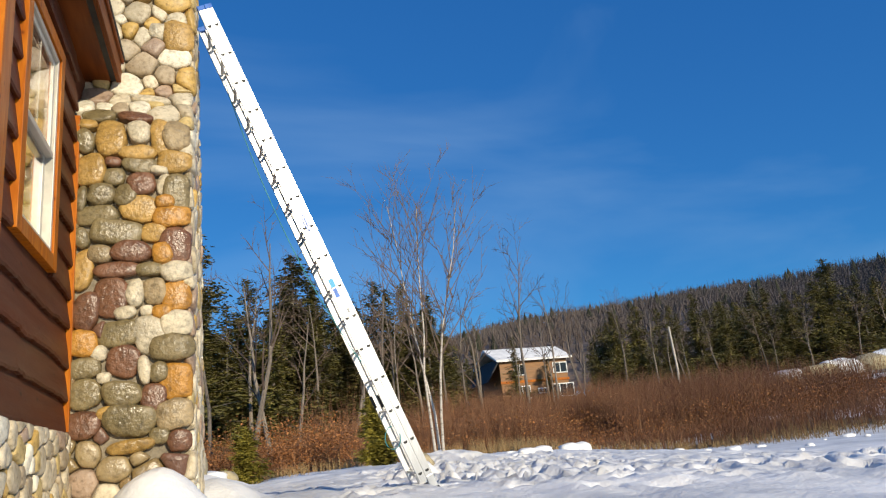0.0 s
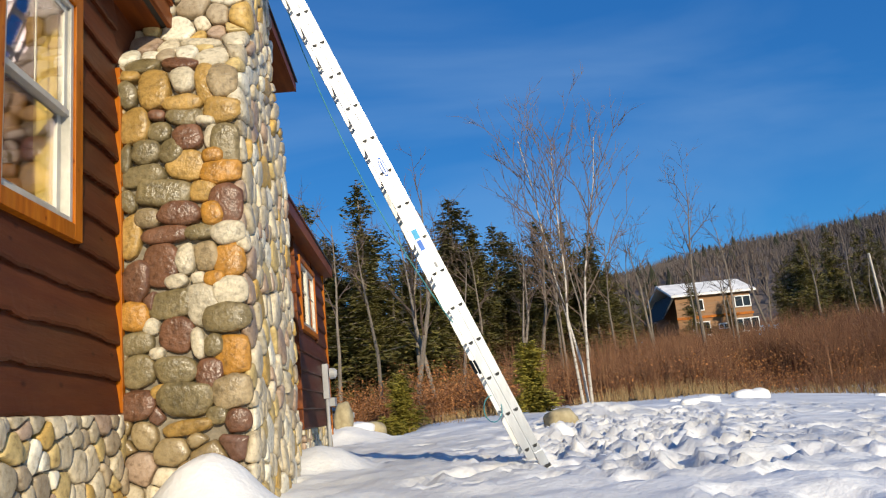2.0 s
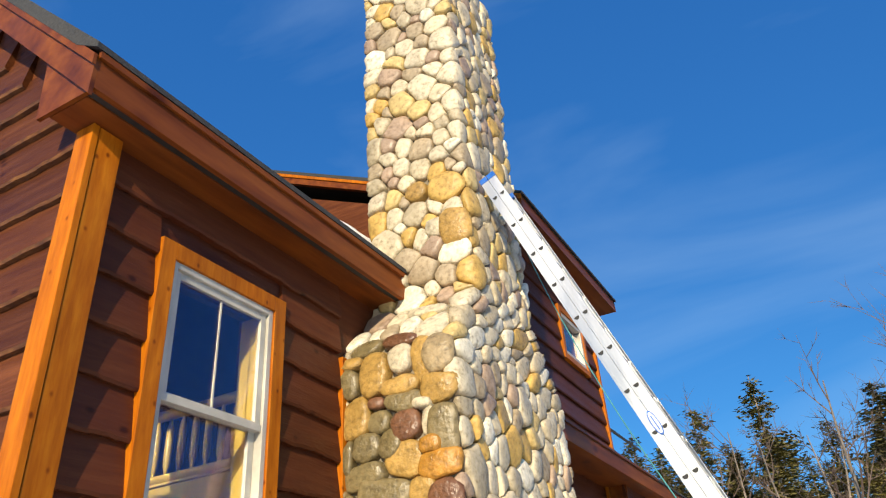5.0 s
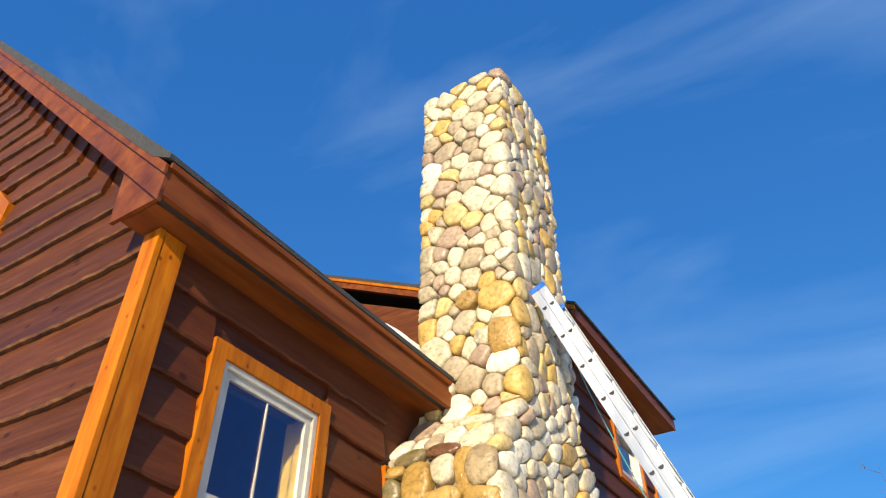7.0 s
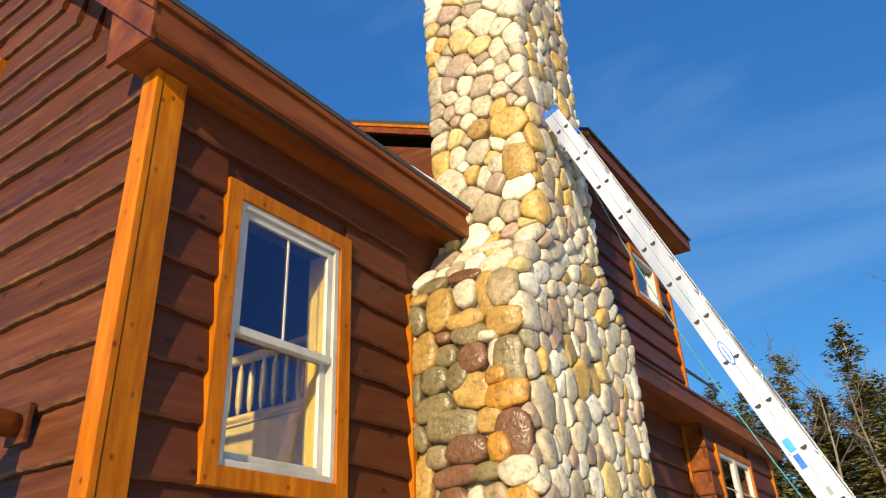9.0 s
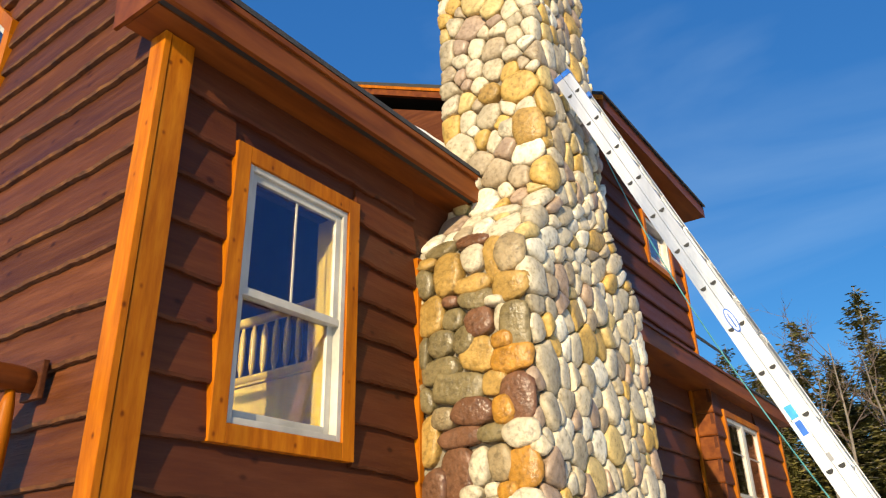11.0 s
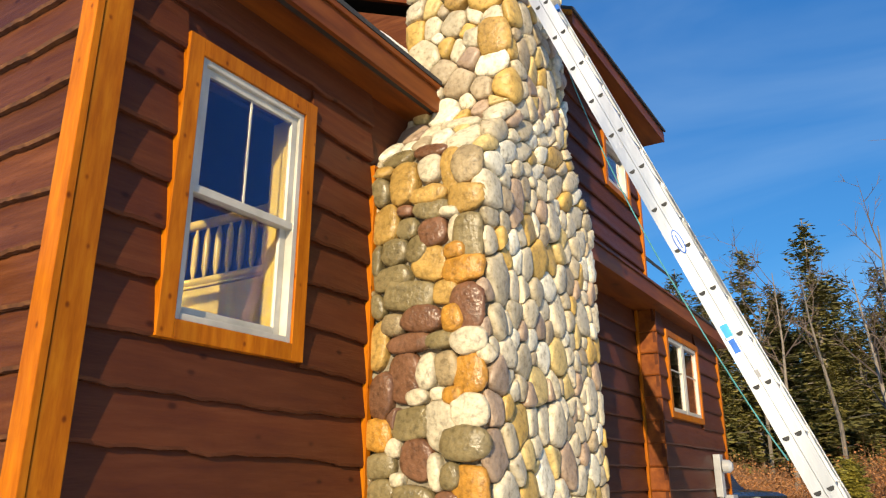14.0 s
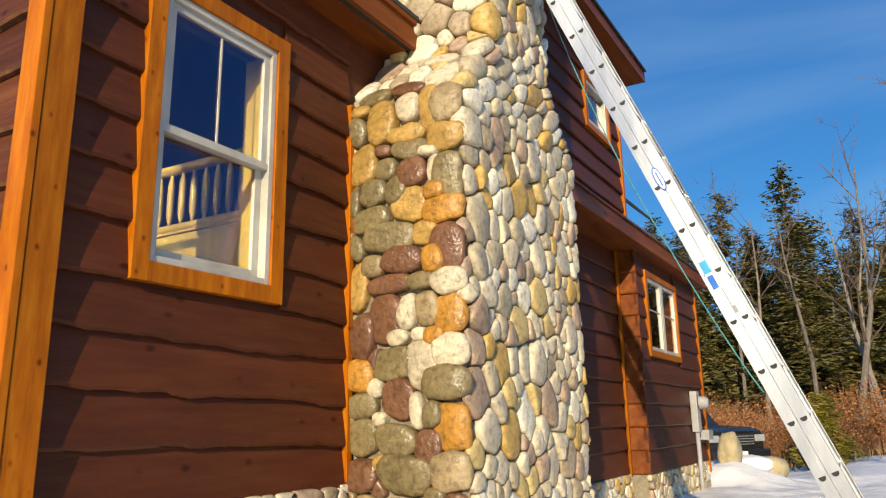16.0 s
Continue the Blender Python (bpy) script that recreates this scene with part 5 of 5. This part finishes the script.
def leaves(name, label, count, area, low, high, mat, seed):
    """Withered leaves that still hang on low saplings, in loose clumps."""
    r = random.Random(seed)
    j = Joined()
    for k in range(count // 14):
        x, y = area(r)
        z = ground_height(x, y) + r.uniform(low, high) * r.random() ** 0.6
        for q in range(14):
            px, py, pz = x + r.gauss(0, 0.22), y + r.gauss(0, 0.22), z + r.gauss(0, 0.16)
            w, a, b = r.uniform(0.025, 0.05), r.uniform(0, 6.28), r.uniform(-0.9, 0.9)
            ux, uy, uz = math.cos(a) * w, math.sin(a) * w, b * w
            vx, vy, vz = -math.sin(a) * w * 0.6, math.cos(a) * w * 0.6, r.uniform(-0.6, 0.6) * w
            j.add([(px - ux, py - uy, pz - uz), (px + vx, py + vy, pz + vz), (px + ux, py + uy, pz + uz), (px - vx, py - vy, pz - vz)], [(0, 1, 2, 3)])
    return tagged(j.finish(name, mat, None, False), label, "undergrowth", kind="stuff")


leaves("beech_leaves", "russet withered leaves clinging to beech saplings", 42000, lambda r: (r.uniform(-7, 5), 24.5 + abs(r.gauss(0, 5))), 0.2, 1.9, M_BEECH, 9)
leaves("beech_leaves", "russet withered leaves on low brush", 26000, lambda r: (r.uniform(5, 34), 27 + abs(r.gauss(0, 6))), 0.2, 1.7, M_BEECH, 19)


def sheet(name, label, mat, inside, x0, x1, y0, y1, step, lift, category):
    """A thin cover of litter or gravel that lies on the ground and ends in an uneven edge."""
    vs, fs, index = [], [], {}
    nx, ny = int((x1 - x0) / step), int((y1 - y0) / step)
    for j in range(ny):
        for i in range(nx):
            if not inside(x0 + (i + 0.5) * step, y0 + (j + 0.5) * step):
                continue
            quad = []
            for a, b in ((i, j), (i + 1, j), (i + 1, j + 1), (i, j + 1)):
                if (a, b) not in index:
                    index[(a, b)] = len(vs)
                    x, y = x0 + a * step, y0 + b * step
                    vs.append((x, y, ground_height(x, y) + lift))
                quad.append(index[(a, b)])
            fs.append(quad)
    me = bpy.data.meshes.new(name)
    me.from_pydata(vs, [], fs)
    me.update()
    me.materials.append(mat)
    me.shade_smooth()
    return tagged(new(name, me), label, category, kind="structure")


sheet("ground_litter", "brown leaf litter between snow patches under the brush", M_EARTH,
      lambda x, y: y > edge_y(x) + 0.5 and not (45 < y < 54 and x > 34) and noise.noise((x * 0.16, y * 0.3, 8.0)) < 0.02 + 0.03 * max(0, y - 34), -40, 110, 22, 130, 0.5, 0.05, "ground")
sheet("road", "sandy ploughed road beyond the brush", M_ROAD, lambda x, y: 36 < x < 140 and 52 + 0.05 * (x - 36) < y < 58 + 0.05 * (x - 36), 30, 140, 45, 70, 0.5, 0.12, "road")

# ---- ploughed snow and boulders ----


def boulder(name, label, category, mat, x, y, sx, sy, sz, seed, sink=0.3):
    bm = bmesh.new()
    bmesh.ops.create_icosphere(bm, subdivisions=3, radius=1)
    for v in bm.verts:
        k = 1 + 0.22 * noise.noise(v.co * 1.3 + Vector((seed, 0, 0))) + 0.07 * noise.noise(v.co * 4 + Vector((0, seed, 0)))
        q = 2.6
        m = (abs(v.co.x) ** q + abs(v.co.y) ** q + abs(v.co.z) ** q) ** (-1 / q)
        v.co = Vector((v.co.x * sx, v.co.y * sy, v.co.z * sz)) * k * m
    ob = part(name, bm, mat, None, smooth=True)
    ob.location = (x, y, ground_height(x, y) + sz * (1 - 2 * sink))
    return tagged(ob, label, category)


boulder("boulder", "tan boulder with a cap of snow beside the house", "boulder", M_BOULDER, 0.92, 16.8, 0.30, 0.27, 0.21, 2, 0.2)
boulder("boulder", "tall tan boulder standing at the house corner", "boulder", M_BOULDER, 0.50, 15.8, 0.17, 0.16, 0.30, 5, 0.2)
boulder("boulder", "low tan boulder in the trodden snow", "boulder", M_BOULDER, 4.05, 12.9, 0.24, 0.22, 0.14, 7, 0.25)
boulder("snow_drift", "soft drift of snow against the boulder", "snow", M_SNOW, 0.66, 16.6, 0.36, 0.3, 0.14, 4, 0.1)
r = random.Random(8)
for k in range(15):
    x = r.uniform(6, 22)
    sz = 0.06 + 0.2 * r.random() ** 2
    boulder("snow_clod", "clod of ploughed snow at the yard's edge", "snow", M_SNOW, x, 16.6 + 0.28 * (x - 6) + r.gauss(0, 1.3), sz * r.uniform(1.0, 2.0), sz, sz * 0.6, 10 + k, 0.35)
for k in range(9):
    boulder("snow_bank", "bank of snow and rubble by the road", "snow", M_SNOW if k % 3 else M_BOULDER, 50 + 2.3 * k, 61 + 0.4 * (k % 3), 2.0, 1.4, 0.75 + 0.1 * k, 30 + k, 0.35)

# ---- pole ----
px, py = 33.9, 50.0
pole = thing("utility_pole", "leaning pale wooden pole beyond the brush", "pole")
part("shaft", tube(bmesh.new(), [(px - 0.1, py, 1.0), (px + 0.0, py, 4.5), (px - 0.12, py, 7.8)], [0.10, 0.09, 0.075], 8), M_BIRCH, pole)
part("marker_stake", tube(bmesh.new(), [(12.6, 20.4, 0.2), (12.65, 20.4, 1.6)], [0.012, 0.009], 5), M_BRUSH, None)
tagged(bpy.data.objects["marker_stake"], "thin wooden stake standing in the snow", "stake")

# ---- neighbour's house ----
HX0, HX1, HY, HZ = 33.4, 43.4, 88.0, 4.9
neighbour = thing("neighbour_house", "two-storey brown log house with a snowy roof", "house")
part("wall", box(HX0 + 0.4, HX1 - 0.4, HY, HY + 8, HZ - 1, HZ + 5.6), M_LOGHOUSE, neighbour, "brown log walls")
part("trim", box(HX0 + 0.3, HX1 - 0.3, HY - 0.12, HY + 0.001, HZ + 2.7, HZ + 3.0), M_TRIM, neighbour, "pale band between the storeys")
roof_bm = prism([(HY - 0.7, HZ + 5.4), (HY - 0.7, HZ + 5.65), (HY + 4, HZ + 7.6), (HY + 8.7, HZ + 5.65), (HY + 8.7, HZ + 5.4), (HY + 4, HZ + 7.3)], "x", HX0 - 0.2, HX1 + 0.2)
part("roof", roof_bm, M_SNOW, neighbour, "snow-covered roof")
part("side_roof", prism([(HX0 - 1.6, HZ + 3.0), (HX0 - 1.4, HZ + 3.0), (HX0 + 0.4, HZ + 5.6), (HX0 + 0.4, HZ + 5.9)], "y", HY - 0.3, HY + 7), M_DARK, neighbour, "dark side roof")
for wx, ww, wz, wh in ((2.2, 1.6, 3.6, 1.4), (7.6, 2.0, 3.6, 1.4), (2.0, 2.2, 0.6, 1.7), (5.2, 1.2, 1.2, 0.7), (7.2, 3.0, 0.6, 1.7)):
    win = part("window", box(HX0 + wx, HX0 + wx + ww, HY - 0.10, HY - 0.02, HZ + wz, HZ + wz + wh), M_WHITE, neighbour)
    n_pane = 2 if ww < 2.5 else 3
    for k in range(n_pane):
        a = HX0 + wx + 0.12 + k * (ww - 0.12) / n_pane
        part("pane", box(a, a + (ww - 0.12) / n_pane - 0.12, HY - 0.13, HY - 0.104, HZ + wz + 0.12, HZ + wz + wh - 0.12), M_GLASSDARK, win)

# ---- hill ----


def hill_point(a, f):
    """Heading a (radians right of +y) and 0..1 up the slope."""
    d = 130 + 260 * f
    crest = 0.143 + 0.018 * math.sin(a * 3.1 - 0.6) - 0.05 * max(0.0, 0.45 - a) + 0.006 * noise.noise((a * 9, 0, 0))
    z = 8 + (crest * 390 - 8) * (f ** 0.75) + 5 * noise.noise((a * 7, f * 4, 2)) * f * (1 - f) * 3
    return (1.1 + d * math.sin(a), 0.8 + d * math.cos(a), z)


j = Joined()
NA, NF = 130, 36
vs = [hill_point(-0.35 + 1.9 * i / NA, k / NF) for k in range(NF + 1) for i in range(NA + 1)]
fs = [(k * (NA + 1) + i, k * (NA + 1) + i + 1, (k + 1) * (NA + 1) + i + 1, (k + 1) * (NA + 1) + i) for k in range(NF) for i in range(NA)]
j.add(vs, fs)
hill = j.finish("hill", M_HILL, None)
tagged(hill, "wooded winter hillside behind the yard", "hill", kind="structure")
j, jc = Joined(), Joined()
r = random.Random(77)
for k in range(9000):
    f = min(1.0, r.random() ** 0.8)
    x, y, z = hill_point(r.uniform(-0.2, 1.35), f)
    if r.random() < 0.025:
        h, w = r.uniform(3, 6.5), r.uniform(1.1, 2.0)
        ring = [(x + w * math.cos(a), y + w * math.sin(a), z + h * 0.12) for a in (1.05 * q for q in range(6))]
        mid = [(x + w * 0.55 * math.cos(a + 0.5), y + w * 0.55 * math.sin(a + 0.5), z + h * r.uniform(0.4, 0.55)) for a in (1.05 * q for q in range(6))]
        jc.add(ring + mid + [(x, y, z + h)], [(q, (q + 1) % 6, 6 + q) for q in range(6)] + [(6 + q, (q + 1) % 6, 6 + (q + 1) % 6) for q in range(6)] + [(6 + q, 6 + (q + 1) % 6, 12) for q in range(6)])
    else:
        h = r.uniform(3.5, 6.5)
        for b in range(3):
            ex, ey = r.gauss(0, 0.16) * h, r.gauss(0, 0.16) * h
            w = 0.24 if b == 0 else 0.17
            j.add([(x + w, y, z), (x - w * 0.5, y + w, z), (x - w * 0.5, y - w, z), (x + ex, y + ey, z + h * r.uniform(0.6, 1))], [(0, 1, 3), (1, 2, 3), (2, 0, 3)])
tagged(j.finish("far_woods", M_FARTWIG, None, False), "bare grey-brown hardwoods covering the hillside", "woods", kind="stuff")
tagged(jc.finish("far_conifers", M_FARFIR, None, False), "dark conifers scattered along the hillside", "woods", kind="stuff")

# ---- pickup and meter by the far corner ----
TX, TY = -0.32, 21.4
TZ = ground_height(TX, TY) - 0.02
pickup = thing("pickup_truck", "black pickup parked behind the house, its front showing", "car", at=(TX, TY, TZ))
pickup.rotation_euler = (0, 0, radians(58))
bm = prism([(0, 0.45), (0, 1.02), (0.25, 1.12), (1.35, 1.18), (1.9, 1.80), (3.4, 1.82), (3.6, 1.2), (5.4, 1.2), (5.4, 0.5)], "x", -0.92, 0.92)
bmesh.ops.bevel(bm, geom=bm.edges[:], offset=0.06, segments=2, affect="EDGES")
part("body", bm, M_PAINT, pickup, "glossy black body")
part("grille", box(-0.55, 0.55, -0.03, 0.05, 0.72, 0.98, 0.02), M_BLACK, pickup)
for k in range(4):
    part("grille_bar", box(-0.5, 0.5, -0.05, -0.028, 0.745 + 0.06 * k, 0.757 + 0.06 * k, 0.004), M_METER, pickup)
part("bumper", box(-0.95, 0.95, -0.12, 0.06, 0.42, 0.64, 0.04), M_PAINT, pickup, "black front bumper")
part("number_plate", box(-0.16, 0.16, -0.14, -0.121, 0.46, 0.6, 0.004), M_WHITE, pickup)
part("windscreen", prism([(1.40, 1.22), (1.88, 1.74), (1.86, 1.76), (1.37, 1.22)], "x", -0.75, 0.75), M_GLASSDARK, pickup)
for sx in (-0.74, 0.74):
    part("headlight", box(sx - 0.16, sx + 0.16, -0.035, 0.06, 0.80, 0.96, 0.03), M_METER, pickup, "clear headlight")
    for wy in (0.95, 4.4):
        bm = bmesh.new()
        tube(bm, [(sx * 1.12 - 0.11, wy, 0.37), (sx * 1.12 + 0.11, wy, 0.37)], [0.38, 0.38], 20)
        wheel = part("wheel", bm, M_BLACK, pickup, smooth=False)
        bm = bmesh.new()
        tube(bm, [(sx * 1.12 - 0.115, wy, 0.37), (sx * 1.12 + 0.115, wy, 0.37)], [0.2, 0.2], 16)
        part("rim", bm, M_CHROME, wheel)
meter = thing("electric_meter", "grey electric meter box with conduit on the bay wall", "meter")
part("box", box(BAY_X + 0.005, BAY_X + 0.10, 13.74, 13.92, 0.74, 1.30, 0.01), M_METER, meter)
bm = tube(bmesh.new(), [(BAY_X + 0.12, 13.82, 1.14), (BAY_X + 0.20, 13.82, 1.14), (BAY_X + 0.24, 13.82, 1.14)], [0.09, 0.085, 0.05], 16)
part("meter_dome", bm, M_METER, meter, smooth=False)
part("conduit", tube(bmesh.new(), [(BAY_X + 0.06, 13.80, 0.80), (BAY_X + 0.06, 13.80, -0.3)], [0.03, 0.03], 10), M_METER, meter, smooth=True)
part("outlet", box(BAY_X + 0.005, BAY_X + 0.14, 14.15, 14.45, 0.62, 0.76, 0.01), M_METER, meter)


# ---- siding boards and foundation stones, laid last ----
clad(wall_side, M_SIDING, "x", 0.0, 4.561, 6.464, SIDE_LEVELS, [grown(WIN, 0.095)], wave=0.024, tilt=-0.03)
for z, top in zip(GABLE_LEVELS, GABLE_LEVELS[1:]):
    hi = min(-0.06, (3.74 + 0.25 * SLOPE - 0.25 - top) / SLOPE) if z > 3.2 else -0.06
    lo = -3.4
    if z > GABWIN[2] - 0.3:
        lo = GABWIN[1] + 0.10 if z < GABWIN[3] else GABWIN[1] - (z - GABWIN[3] - 0.05) / 0.92
    plank(wall_gable, M_SIDING_X, "y", 4.40, max(lo, RIDGE_X), hi, z, top - z)
clad(wall_recess, M_SIDING, "x", RECESS_X, 8.2, BAY_Y - 0.056, BAY_LEVELS[:11], [], wave=0.010)
clad(wall_bay, M_SIDING, "x", BAY_X, BAY_Y + 0.0, BAY_END - 0.032, BAY_LEVELS[:11], [grown(BAYWIN, 0.075)], wave=0.006)
# bay return: sunlit look put in with the brighter fascia colour, not siding
clad(wall_bay_ends, M_FASCIA, "y", BAY_Y, RECESS_X + 0.0, BAY_X + 0.002, BAY_LEVELS[:11], [], wave=0.006)
for z, top in zip(UP_LEVELS[3:], UP_LEVELS[4:]):
    plank(bpy.data.objects["wall_upper_front"], M_SIDING_X, "y", UP_Y - 0.001, -2.6, UP_X - 0.05, z, top - z, 0.008)
clad(wall_upper, M_SIDING, "x", UP_X, UP_Y, UP_END - 0.022, UP_LEVELS, [grown(UPWIN, 0.075)], wave=0.008)


def veneer(name, label, face, y0, y1, z0, z1, seed):
    ob = part(name, box(face - 0.2, face, y0, y1, z0 - 0.3, z1 - 0.02), M_MORTAR, None, label, kind="structure")
    ob["category"] = "foundation"
    for i, poly in lay_stones(lambda u, v: True, y0, y1, z0, z1, 0.05, 0.10, seed, limits=lambda u, v: ((0, 1, z1 - 0.012), (-1, 0, -y0), (1, 0, y1)), tries=2500):
        vs, fs = stone_solid(poly, lambda u, v, h: (face + h, u, v), i + seed * 1000, 0.05)
        set_stone(vs, fs, M_STONE, ob)


veneer("foundation_side", "river-stone veneer under the siding", 0.0, 4.35, 6.5, -0.25, 0.60, 21)
veneer("foundation_recess", "river-stone veneer under the shaded siding", 0.155, 8.2, BAY_Y, -0.3, 0.33, 22)
veneer("foundation_bay", "river-stone veneer under the bay", 0.365, BAY_Y, BAY_END, -0.3, 0.33, 23)
